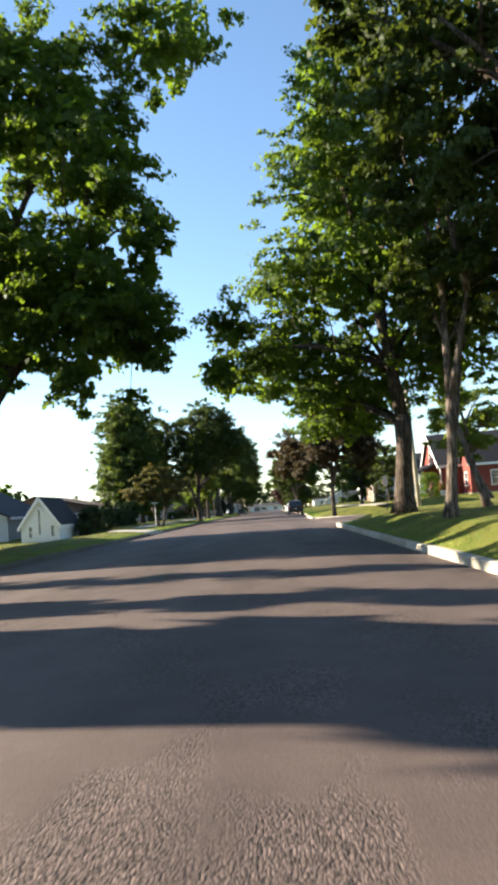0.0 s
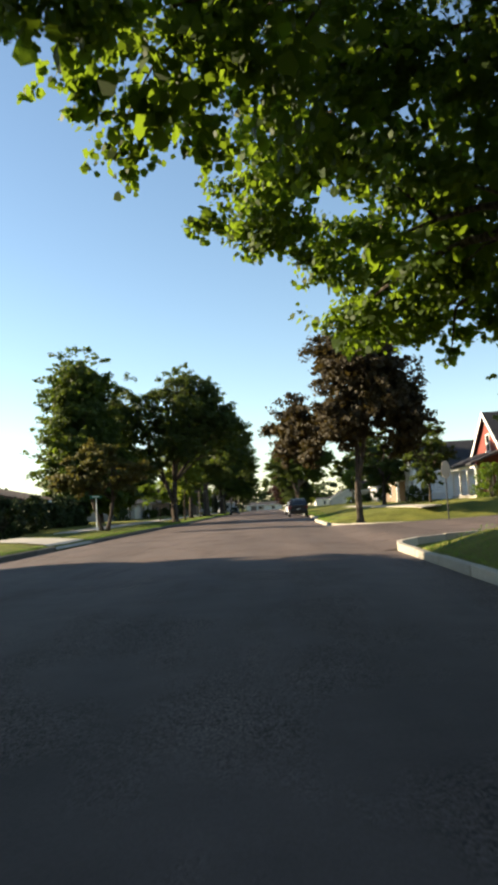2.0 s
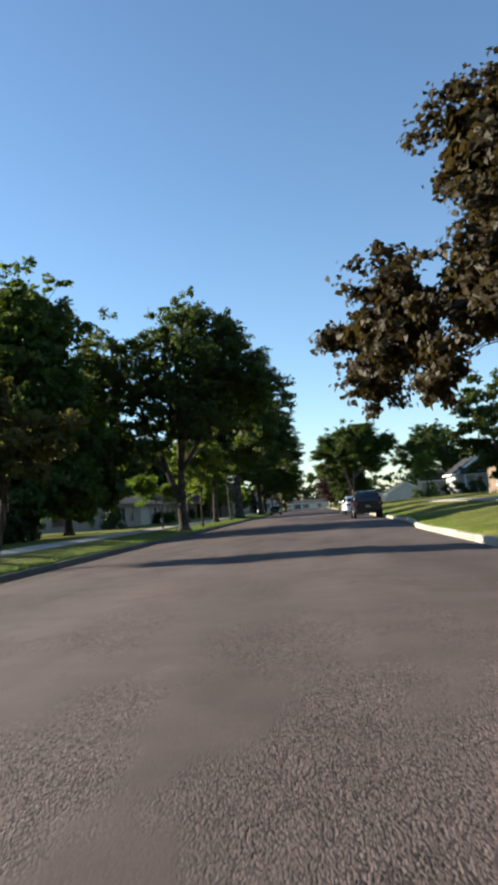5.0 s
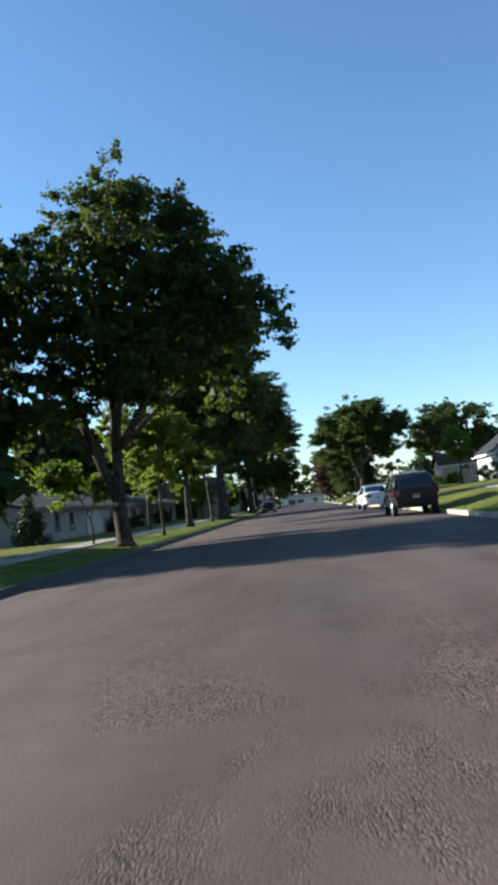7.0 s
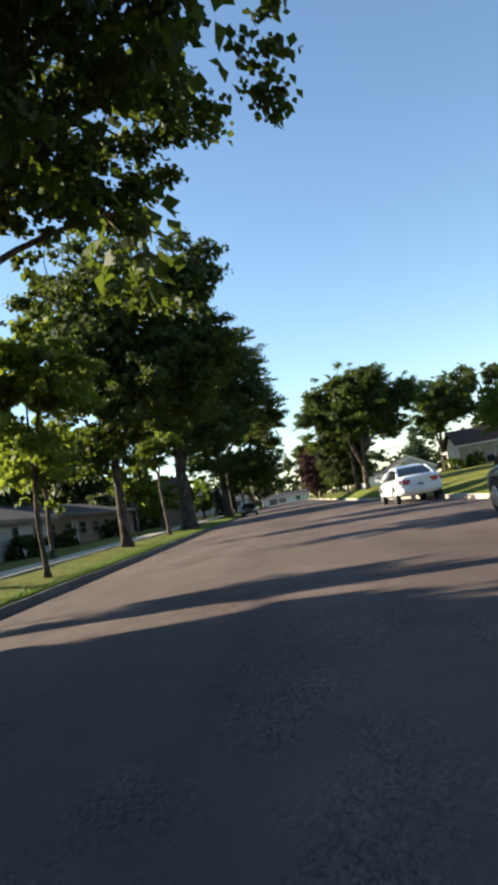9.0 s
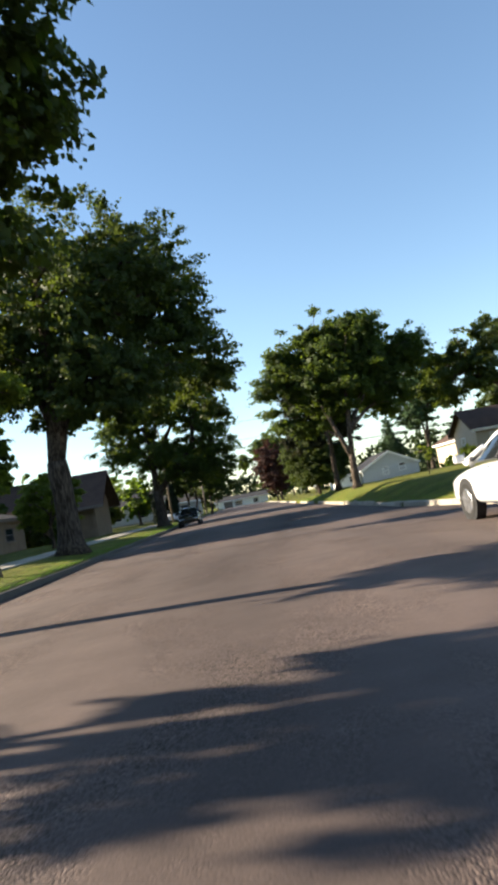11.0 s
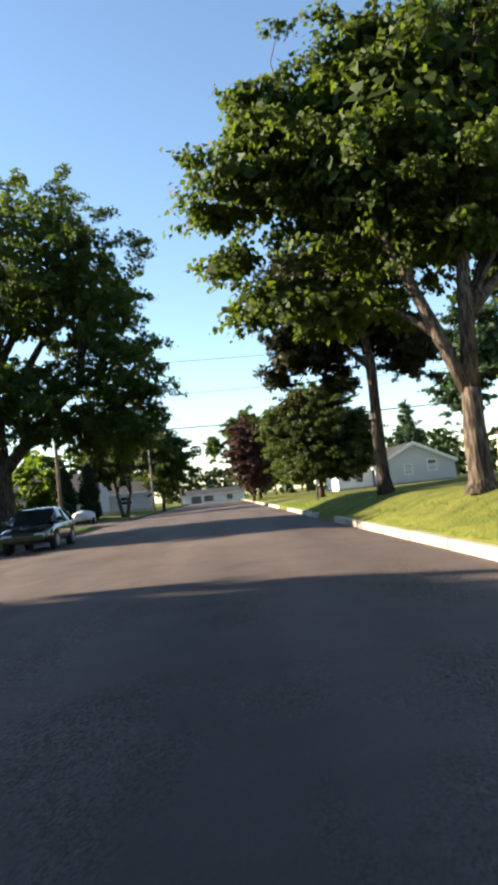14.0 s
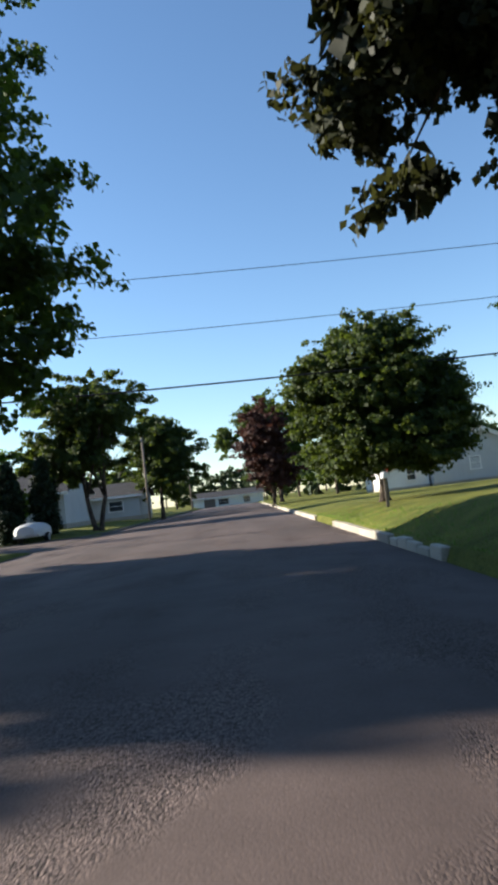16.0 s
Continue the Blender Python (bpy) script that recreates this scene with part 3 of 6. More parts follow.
def tree(x, y, label, lobes, trunk_r=0.3, fork=3.0, leaf=0.2, count=30000, leaves=None, bark=None, seed=1, lean=(0.0, 0.0),
         spray=0.85, sprays=200, category="tree", name="tree", group="", limbs=7, core=0.5, stems=1, broad=False, fill=None):
    """A tree: flared, tapering trunk, limbs reaching into the crown's lobes, twigs, and leaves in sprays.
    lobes: middle and half-widths of the crown's masses, in metres."""
    leaves, bark = leaves or LEAF, bark or BARK
    fill = float(count > 40000) if fill is None else float(fill)
    rnd = random.Random(seed)
    z0 = ground_z(x, y) - 0.05
    top = thing(name, pose(x, y, z0), label, category, group)
    lobes = [(lx - x, ly - y, lz - z0, rx, ry, rz) for lx, ly, lz, rx, ry, rz in lobes]
    steps = 8
    tips = []
    V, Fc = [], []
    for st in range(stems):
        ang = 2 * math.pi * st / stems + seed
        sx, sy = (0.16 * math.cos(ang), 0.16 * math.sin(ang)) if stems > 1 else (0, 0)
        pts, rad = [], []
        for i in range(steps + 1):
            t = i / steps
            pts.append((sx * (1 + 3 * t) + lean[0] * t + 0.05 * math.sin(4 * t + seed) * t, sy * (1 + 3 * t) + lean[1] * t + 0.05 * math.cos(3 * t + seed) * t, fork * t))
            rad.append(trunk_r * (1.0 - 0.24 * t + 0.55 * max(0.0, 1 - t * 5) ** 2 + 0.16 * max(0.0, t - 0.8) * 5 * (t < 1) + 0.04 * math.sin(9 * t + seed)))
        V, Fc = join((V, Fc), tube(pts, rad, 12))
        tips.append(Vector(pts[-1]))
    raw("trunk", V, Fc, bark, top, smooth=True)
    # sprays over the lobes
    area = [(a * b + b * c + a * c) for *_, a, b, c in lobes]
    rows = []
    while len(rows) < sprays:
        lx, ly, lz, rx, ry, rz = rnd.choices(lobes, area)[0]
        d = Vector((rnd.gauss(0, 1), rnd.gauss(0, 1), rnd.gauss(0, 1))).normalized()
        r = spray * rnd.uniform(0.55, 1.15)
        q = rnd.uniform(core ** 3, 1.0) ** (1 / 3)
        if rnd.random() < 0.2:
            q, r = rnd.uniform(1.0, 1.12), r * 0.7
        q *= 1.0 + 0.22 * noise.noise(Vector((d.x * 2.4 + seed, d.y * 2.4, d.z * 2.4))) + 0.13 * noise.noise(Vector((d.x * 6 + seed, d.y * 6, d.z * 6)))
        q = min(q, 1.14)
        c = Vector((lx + d.x * q * max(0.3, rx - 0.6 * r), ly + d.y * q * max(0.3, ry - 0.6 * r), lz + d.z * q * max(0.3, rz - 0.5 * r)))
        if c.z < 1.1 and fork > 1.3:
            continue
        o = Vector((d.x, d.y, d.z * 0.4)).normalized()
        rows.append((*c, *o, r))
    # limbs to the lobes, twigs to the sprays
    pieces, mains = [], []
    goals = [Vector(l[:3]) + Vector((rnd.uniform(-0.3, 0.3) * l[3], rnd.uniform(-0.3, 0.3) * l[4], 0.25 * l[5])) for l in lobes if l[3] > 1.35 or len(lobes) < 4]
    big = max(lobes, key=lambda l: l[3] * l[4] * l[5])
    while len(goals) < limbs:
        t = rnd.uniform(0, 2 * math.pi)
        goals.append(Vector((big[0] + 0.6 * big[3] * math.cos(t), big[1] + 0.6 * big[4] * math.sin(t), big[2] + rnd.uniform(-0.2, 0.6) * big[5])))
    for i, end in enumerate(goals):
        tip = tips[i % stems]
        start = tip - Vector((lean[0], lean[1], fork)) * rnd.uniform(0.0, 0.12)
        if i >= 2 and stems == 1:      # the later limbs part from the first two, further up
            spots = [p for pp, _ in mains[:2] for p in pp[1:5] if p.z < end.z + 0.6]
            if spots:
                start = min(spots, key=lambda p: (p - end).length + 0.8 * (p - tip).length)
        kn = (end - start).length
        bend = Vector((0, 0, 0.10 * kn)) + Vector((rnd.uniform(-1, 1), rnd.uniform(-1, 1), 0)) * 0.05 * kn
        us = (0, 0.17, 0.34, 0.5, 0.67, 0.84, 1)
        pp = [start.lerp(end, u) + bend * math.sin(math.pi * u) for u in us]
        r0 = trunk_r * rnd.uniform(0.46, 0.66) * (1.0 if i and lobes[min(i, len(lobes) - 1)][3] > 2.4 or i == 0 else 0.6)
        if i < 2:
            r0 = trunk_r * (0.74, 0.66)[i]
        mains.append((pp, r0))
        pieces.append(tube(pp, [r0 * (1 - 0.82 * u) for u in us], 7))
    for row in rows[::max(1, len(rows) // (70 if count > 12000 else 30))]:
        c = Vector(row[:3])
        pp, r0 = min(mains, key=lambda mn: min((p - c).length for p in mn[0][1:]))
        k = min(range(1, len(pp)), key=lambda j: (pp[j] - c).length)
        s = pp[max(1, k - 1)]
        m1 = s.lerp(c, 0.5) + Vector((rnd.uniform(-0.3, 0.3), rnd.uniform(-0.3, 0.3), 0.10 * (c - s).length))
        pieces.append(tube([s, m1, c], [max(0.022, r0 * 0.28), max(0.016, r0 * 0.16), 0.008], 5))
    V, Fc = join(*pieces)
    raw("branchwork", V, Fc, bark, top, smooth=True)
    crown_mesh("crown", rows, leaf, count, leaves, top, seed, masses=lobes if fill else (), broad=broad, filled=fill)
    return top



# trees to the left of the street
tree(-12.0, 36.2, "broad maple overhanging the street, crown sunlit at its edge", [(-11.3, 36.6, 11.0, 6.8, 3.9, 5.2), (-6.4, 34.9, 9.5, 2.9, 3.0, 4.1), (-6.2, 35.5, 15.7, 3.2, 3.2, 3.4), (-10.1, 36.6, 18.7, 5.6, 3.8, 4.0), (-4.0, 35.5, 11.9, 1.7, 1.8, 1.8), (-4.2, 35.5, 8.4, 1.4, 1.6, 2.1), (-4.1, 35.5, 7.6, 1.0, 1.2, 1.4), (-2.8, 36.1, 20.3, 2.9, 2.6, 2.6), (-6.7, 43.2, 11.2, 2.0, 2.4, 2.6)], 0.42, 4.0, 0.2, 54000, LEAF, seed=11, sprays=420, spray=0.9, limbs=9)
# Shade casters, mostly unseen: added to block sun and sky over the road.
for sx, sy, sr, sz in ((-13.5, 17.1, 2.05, 5.2), (-14.0, 21.15, 0.9, 5.6), (-17.0, 26.0, 0.95, 6.5), (-16.0, 33.6, 3.8, 6.0), (-16.5, 38.5, 4.2, 6.0), (-18.5, 44.5, 4.2, 6.4), (-21.0, 49.3, 3.8, 7.0), (-16.6, 102.6, 3.3, 5.4), (-29.5, 154.2, 4.0, 10), (-29.5, 161.0, 3.6, 10), (-30.0, 166.4, 3.5, 10), (-29.0, 186.5, 5.2, 10), (-29.5, 193.2, 3.8, 10), (-12.5, 3.0, 4.5, 9), (-12.5, -8.0, 4.5, 9), (11.5, 13.0, 4.4, 9), (10.5, 2.0, 4.4, 9), (11.0, -9.0, 4.5, 9), (14.0, 33.0, 4.0, 9)):
    tree(sx, sy, "leafy tree added mostly out of view to shade the street", [(sx, sy, sz, sr + 0.5, sr, sz * 0.5), (sx + 0.5, sy, sz * 0.64, sr * 0.95, sr * 0.97, sz * 0.34)], 0.28, 2.4, 0.7 if sr > 2 else 0.3, 5200 if sr > 2.9 else 2200, LEAF_DARK, seed=int(100 + sy), sprays=240 if sr > 3 else 90, spray=min(1.1, 0.4 * sr + 0.1), core=0.2, group="trees behind the houses", fill=sr > 2)
# Added out of view, to keep sun off the near maple across the street.
tree(-14.0, 29.5, "tall maple added out of view to shade a maple across the street", [(-14, 29.5, 14.5, 4.4, 4.4, 4.4), (-12.5, 28, 12.5, 3, 3, 2.6)], 0.35, 5.0, 0.6, 8000, LEAF_DARK, seed=58, sprays=170, core=0.2, fill=True)
tree(9.6, 26.0, "dark near maple whose boughs hang over the verge", [(5.4, 26, 12.0, 3.4, 3.4, 3.6), (8.0, 26, 9.0, 3.6, 3.6, 3.2), (3.2, 26, 13.2, 1.5, 2.0, 1.8), (9.6, 26.5, 14.5, 4, 4, 3.6)], 0.36, 3.6, 0.19, 30000, LEAF_DARK, seed=57, sprays=230, core=0.3, limbs=8)
tree(-17.2, 98.0, "tall dense pale-green tree with an oval crown", [(-17.2, 98, 7.0, 4.6, 4.6, 5.8), (-17.2, 98, 12.0, 3.9, 3.9, 5.4), (-16.8, 98, 3.4, 3.9, 3.9, 2.4)], 0.3, 2.4, 0.25, 41000, LEAF_OLIVE, seed=12, sprays=560, spray=0.9, core=0.4, fill=1.5)
tree(-10.5, 77.0, "small ornamental tree with amber-tinged leaves on the verge", [(-10.3, 76.7, 3.9, 3.0, 1.5, 1.3), (-11.0, 76.7, 4.9, 1.7, 1.1, 1.3), (-12.4, 76.7, 3.6, 1.6, 1.1, 1.0)], 0.13, 1.9, 0.16, 14000, LEAF_GOLD, seed=13, sprays=150, spray=0.55, stems=2)
tree(-9.7, 106.0, "large dark-green maple with a forked trunk", [(-9.0, 105, 11.2, 4.4, 4.8, 4.6), (-13.2, 104.5, 11.0, 3.4, 3.8, 4.0), (-8.4, 105, 13.8, 2.9, 3.4, 2.6), (-5.5, 105, 13.0, 1.7, 2.4, 2.4), (-5.3, 105, 10.8, 2.6, 3.4, 2.6), (-3.3, 105.6, 9.1, 2.2, 3.0, 1.6), (-8.4, 105.5, 8.4, 4.6, 4.8, 2.4), (-4.4, 106.0, 11.6, 1.2, 1.6, 1.5), (-12.4, 104.5, 6.6, 3.2, 2.6, 2.0), (-15.4, 104.5, 8.5, 2.8, 3.4, 3.5), (-15.2, 104.5, 11.6, 2.4, 2.8, 2.4), (-9.6, 107, 7.4, 2.4, 2.4, 1.6), (-5.2, 110.6, 7.4, 1.8, 2.0, 2.2), (-6.6, 110.0, 9.6, 2.6, 2.6, 2.4), (-4.2, 110.4, 10.6, 1.5, 1.8, 1.8)], 0.36, 1.9, 0.175, 70000, LEAF_DARK, seed=14, spray=0.85, sprays=520, limbs=11, fill=0.6)
tree(-11.5, 107.6, "low pale-green undergrowth shoots beside the forked maple", [(-12.5, 107.1, 3.3, 1.1, 0.8, 1.1), (-11.0, 107.5, 2.9, 0.8, 0.6, 0.8)], 0.05, 1.2, 0.12, 5000, LEAF, seed=94, sprays=50, spray=0.55, limbs=4)
tree(-9.8, 115.3, "young slim tree with pale sunlit leaves", [(-9.8, 115.3, 5.0, 2.2, 2.2, 2.2), (-9.4, 115.3, 6.2, 1.9, 1.9, 1.5), (-11.4, 115.3, 6.2, 1.6, 1.8, 1.6)], 0.085, 2.4, 0.15, 20000, LEAF_PALE, seed=15, sprays=140, spray=0.6, group="young trees on the verge", limbs=5)
tree(-12.5, 124.5, "young tree with pale-green leaves behind the pavement", [(-12.5, 124.5, 4.4, 1.6, 1.6, 1.9)], 0.11, 2.4, 0.17, 8000, LEAF_PALE, seed=16, sprays=60, spray=0.6, group="young trees on the verge", limbs=5)
tree(-10.6, 129.5, "maple with a straight dark trunk", [(-9.4, 129.5, 11.0, 5.2, 5.0, 4.8), (-9.0, 129.5, 7.6, 4.6, 4.6, 2.4), (-5.8, 129.5, 9.0, 2.0, 2.6, 2.4), (-5.4, 129.2, 12.2, 2.0, 2.6, 2.2), (-11.5, 129.5, 5.2, 2.6, 2.6, 1.4)], 0.24, 4.2, 0.18, 46000, LEAF_DARK, seed=17, sprays=330)
tree(-10.4, 141.0, "slim tree with a crooked pale trunk on the verge", [(-11.0, 141.0, 5.4, 1.4, 1.4, 1.1), (-9.9, 141.0, 6.0, 1.1, 1.2, 0.9)], 0.10, 3.9, 0.15, 7000, LEAF_PALE, BARK_PALE, seed=59, lean=(-0.15, 0.1), sprays=60, spray=0.5, group="young trees on the verge", limbs=4)
tree(-13.6, 147.5, "young pale-leaved tree near the brick wall", [(-13.6, 147.5, 4.2, 1.7, 1.7, 1.9)], 0.085, 2.5, 0.17, 8000, LEAF_PALE, BARK_PALE, seed=18, sprays=60, spray=0.6, group="young trees on the verge", limbs=5)
tree(-10.4, 151.0, "huge maple with a thick black trunk on the verge", [(-9.5, 152, 11.6, 5.2, 6.0, 5.4), (-6.3, 154, 13.2, 3.6, 4.5, 4.0), (-4.2, 156, 9.4, 2.6, 3.0, 2.8), (-4.8, 155.4, 11.8, 2.8, 3.3, 3.0), (-2.9, 157.3, 8.2, 1.4, 1.8, 1.4), (-3.1, 157.2, 6.4, 1.25, 1.5, 1.0), (-8.0, 152, 7.6, 4.4, 5.4, 2.4), (-13.0, 152, 9.6, 3.2, 4.0, 3.6)], 0.55, 4.2, 0.165, 70000, LEAF_DARK, seed=19, spray=0.9, sprays=480, limbs=9)
tree(-14.5, 164.0, "small light-green tree by the brick building", [(-14.5, 164.0, 3.6, 2.2, 2.2, 2.0)], 0.12, 1.6, 0.17, 9000, LEAF_PALE, seed=20, sprays=70, spray=0.6, limbs=5)
tree(-10.2, 187.0, "tall maple with a thick dark trunk beside the parked car", [(-8.8, 187, 12.4, 5.7, 5.6, 4.9), (-4.4, 187, 7.2, 2.7, 3.4, 2.6), (-5.4, 187, 11.0, 3.0, 4.2, 3.6), (-9.6, 187, 6.8, 4.6, 4.6, 2.0), (-4.8, 187, 4.7, 2.5, 3.0, 1.5), (-12.8, 187, 9.0, 3.0, 4.0, 3.6), (-7.4, 187, 4.9, 2.6, 3.0, 1.2), (-12.6, 187, 15.0, 2.6, 3.0, 2.2)], 0.5, 3.4, 0.15, 68000, LEAF_OLIVE, seed=21, spray=0.85, sprays=430, limbs=10)
tree(-9.6, 222.6, "twin-stemmed maple past the side street", [(-9.2, 222.6, 8.3, 4.6, 4.0, 2.9), (-11.0, 222.6, 5.4, 3.8, 3.2, 2.3)], 0.18, 2.4, 0.2, 25000, LEAF_DARK, seed=22, sprays=190, spray=0.75, stems=2, fill=True)
# trees to the right of the street
tree(5.3, 38.5, "great dark maple leaning over the street, lowest leaves glowing", [(5.0, 39, 12.5, 5.0, 6.0, 6.0), (3.4, 38.5, 15.5, 2.6, 3.4, 3.0), (1.7, 39.5, 10.6, 2.4, 3.0, 2.2), (-1.2, 38.9, 7.2, 1.6, 1.8, 1.6), (-1.8, 37.0, 6.6, 1.0, 1.2, 1.1), (-1.0, 36.4, 8.6, 1.3, 1.5, 1.2), (1.6, 42, 8.2, 2.8, 3.2, 2.4), (0.7, 44.9, 7.7, 1.5, 1.5, 1.3), (1.4, 45.0, 6.1, 0.8, 0.9, 0.7), (4.2, 37.0, 18.3, 3.2, 3.3, 3.2), (-0.9, 44.7, 7.3, 0.5, 0.6, 0.5), (0.8, 45.0, 8.5, 1.6, 1.5, 1.3), (2.3, 45.1, 5.0, 1.6, 1.3, 0.85), (4.3, 45.2, 5.1, 1.6, 1.3, 1.0), (6.3, 44.8, 5.6, 1.6, 1.4, 1.2), (4.6, 43.6, 6.3, 2.2, 1.6, 1.4), (3.4, 42.6, 5.6, 2.4, 1.8, 1.1), (0.4, 38.8, 7.6, 1.7, 1.6, 1.3), (2.6, 46, 6.8, 1.7, 1.5, 1.6), (8.0, 40, 8.8, 3.6, 4.5, 3.8), (4.6, 40.5, 6.6, 3.2, 3.4, 1.8)], 0.40, 4.0, 0.125, 86000, LEAF, seed=31, sprays=720, core=0.4, limbs=14, spray=0.72, lean=(0.3, 0.0), broad=True)
tree(5.0, 29.3, "pale-barked tree with a high fork on the bank", [(5.6, 29.3, 11.0, 2.6, 2.8, 3.6), (6.2, 29.3, 7.6, 1.9, 2.2, 1.6), (5.4, 28.8, 14.5, 2.6, 2.6, 2.6)], 0.17, 3.4, 0.16, 24000, LEAF_DARK, BARK_PALE, seed=32, sprays=150, spray=0.7, lean=(0.35, 0.0))
tree(7.4, 34.0, "slim pale trunk leaning over the lawn", [(6.9, 34.0, 8.2, 1.8, 2.0, 2.6)], 0.13, 3.2, 0.18, 9000, LEAF_DARK, BARK_PALE, seed=38, lean=(-0.8, 0.2), sprays=70, spray=0.6, limbs=4)
tree(18.8, 72.0, "slanting pale trunk under a light-green crown", [(17.0, 72, 7.6, 3.6, 3.6, 3.6)], 0.24, 3.4, 0.22, 14000, LEAF_PALE, BARK_PALE, seed=33, lean=(-1.6, 0), sprays=90)
tree(5.3, 73.5, "bronze-leaved maple at the street corner", [(6.3, 73.5, 8.6, 3.4, 3.4, 3.8), (6.7, 73.5, 10.7, 2.1, 2.3, 1.8), (4.4, 73.5, 9.6, 1.9, 2.2, 2.0), (8.3, 73.5, 6.2, 1.8, 2.5, 3.0), (2.0, 76.4, 6.2, 1.7, 2.4, 2.1), (1.3, 77.8, 4.9, 1.0, 1.4, 1.1), (0.6, 78.3, 6.3, 0.7, 0.9, 0.6), (4.5, 73.5, 6.2, 2.6, 2.9, 2.2), (2.6, 74.4, 4.2, 1.0, 1.4, 1.1)], 0.22, 2.8, 0.17, 49000, LEAF_RED, seed=34, sprays=380, spray=0.85, core=0.3, limbs=8)
tree(5.25, 169.0, "broad maple with a fissured forked trunk, sunlit to one side", [(5.4, 171, 9.6, 4.4, 4.4, 4.0), (3.6, 170.6, 8.6, 2.6, 2.6, 2.4), (1.2, 171.4, 8.9, 2.0, 2.2, 1.2), (0.5, 171.4, 7.0, 1.0, 1.2, 0.5), (0.2, 171.4, 8.5, 1.1, 1.2, 0.6), (1.7, 171.4, 10.6, 1.6, 2.0, 1.7), (1.4, 171.4, 5.9, 1.2, 1.5, 0.85), (3.0, 171, 5.3, 1.7, 2.0, 1.0), (8.2, 171.5, 8.6, 3.2, 3.4, 3.2), (7.4, 171, 11.8, 2.7, 3.0, 2.1), (10.8, 171.5, 9.8, 2.4, 2.8, 2.1), (8.8, 171, 6.3, 2.2, 2.4, 1.2), (4.2, 171.0, 11.7, 1.8, 2.2, 1.3), (5.0, 169.6, 6.6, 1.6, 1.4, 0.9)], 0.28, 2.3, 0.15, 78000, LEAF_OLIVE, BARK_MID, seed=35, spray=0.85, sprays=460, limbs=12)
tree(5.2, 178.5, "dark purple-green maple with a leaning straight trunk", [(4.9, 179.5, 8.7, 2.5, 2.3, 2.2), (2.5, 179.6, 6.3, 1.2, 1.0, 1.25), (2.0, 179.6, 5.3, 0.55, 0.5, 0.45), (3.7, 179.6, 6.2, 1.4, 1.0, 0.95), (2.7, 179.5, 8.4, 1.0, 1.5, 1.7), (2.65, 179.5, 4.35, 0.35, 0.4, 0.6), (4.1, 179.5, 5.0, 0.9, 0.8, 0.8), (5.3, 179.8, 6.9, 1.9, 1.4, 1.2), (6.9, 179.5, 6.0, 1.4, 1.4, 1.5)], 0.22, 4.9, 0.12, 54000, LEAF_SHADE, seed=36, lean=(-0.05, 0), sprays=460, spray=0.5, limbs=8)
tree(6.1, 202.2, "dense round linden with a low crown over the lawn", [(6.3, 202.2, 5.2, 3.6, 3.7, 2.6), (6.5, 202.2, 3.2, 4.0, 4.0, 1.7), (6.3, 202.2, 6.9, 2.5, 2.6, 1.5), (4.0, 202.2, 5.3, 1.7, 1.9, 1.8), (9.0, 202.2, 4.7, 1.6, 1.8, 1.7), (6.8, 202.2, 2.3, 3.4, 3.5, 1.0)], 0.2, 1.5, 0.145, 58000, LEAF_DARK, seed=37, sprays=700, spray=0.6, core=0.5)

# ---------------------------------------------------------------- distant trees
tree(3.4, 246.0, "purple-leaved tree far along the verge", [(2.9, 246, 6.6, 3.1, 2.7, 4.0), (3.6, 246, 4.0, 3.0, 2.6, 2.4)], 0.2, 1.6, 0.2, 22000, LEAF_PURPLE, seed=41, sprays=160, fill=True)
tree(5.0, 263.0, "green tree behind a purple one, far off", [(3.8, 263, 10.2, 4.4, 4.0, 3.9), (-1.2, 263, 8.6, 1.6, 1.8, 2.4), (4.5, 263, 6.0, 4.2, 3.8, 3.6), (8.4, 263, 9.4, 2.6, 3.0, 4.0)], 0.26, 3.0, 0.28, 23000, LEAF_OLIVE, seed=42, sprays=220, spray=1.0, fill=True)
tree(-8.4, 252.0, "leafy tree behind the far pole", [(-7.8, 252, 6.6, 4.6, 4.4, 4.4), (-8.6, 252, 9.0, 3.4, 3.4, 2.4)], 0.26, 2.2, 0.27, 22000, LEAF_DARK, seed=43, sprays=220, spray=0.95, fill=True)
tree(26.8, 258.0, "tall spruce behind the white house", [(26.8, 258, 3.8, 3.6, 3.6, 2.6), (26.8, 258, 7.0, 2.4, 2.4, 2.6), (26.8, 258, 10.0, 1.2, 1.2, 2.2)], 0.2, 1.6, 0.2, 18000, LEAF_FIR, seed=44, sprays=260, spray=0.75, fill=True)
tree(-24.0, 243.0, "round tree behind the low white house", [(-24, 243, 5.6, 4.2, 4.2, 4.0)], 0.24, 2.0, 0.28, 10000, LEAF, seed=45, sprays=80, spray=1.0)
tree(21.5, 174.0, "broad dark spreading tree before the cream house", [(18.8, 173, 8.6, 5.4, 4.6, 3.0), (14.6, 173.5, 7.4, 3.2, 3.4, 2.6), (21.5, 174, 6.4, 3.4, 3.6, 2.2)], 0.3, 2.8, 0.22, 25000, LEAF_DARK, seed=46, sprays=190, spray=0.95)
tree(25.0, 224.0, "tall blue-green tree behind the cream house", [(26.4, 224, 13.0, 5.6, 4.8, 5.0), (23.6, 224, 9.0, 3.2, 3.0, 2.8)], 0.34, 4.2, 0.26, 20000, LEAF_FIR, seed=76, sprays=170, spray=1.05, fill=True)
tree(29.0, 197.0, "blue-green spreading tree by the cream house", [(28.5, 197, 7.5, 4.6, 4.0, 3.2)], 0.26, 3.0, 0.24, 14000, LEAF_DARK, seed=47, sprays=100, spray=0.9)
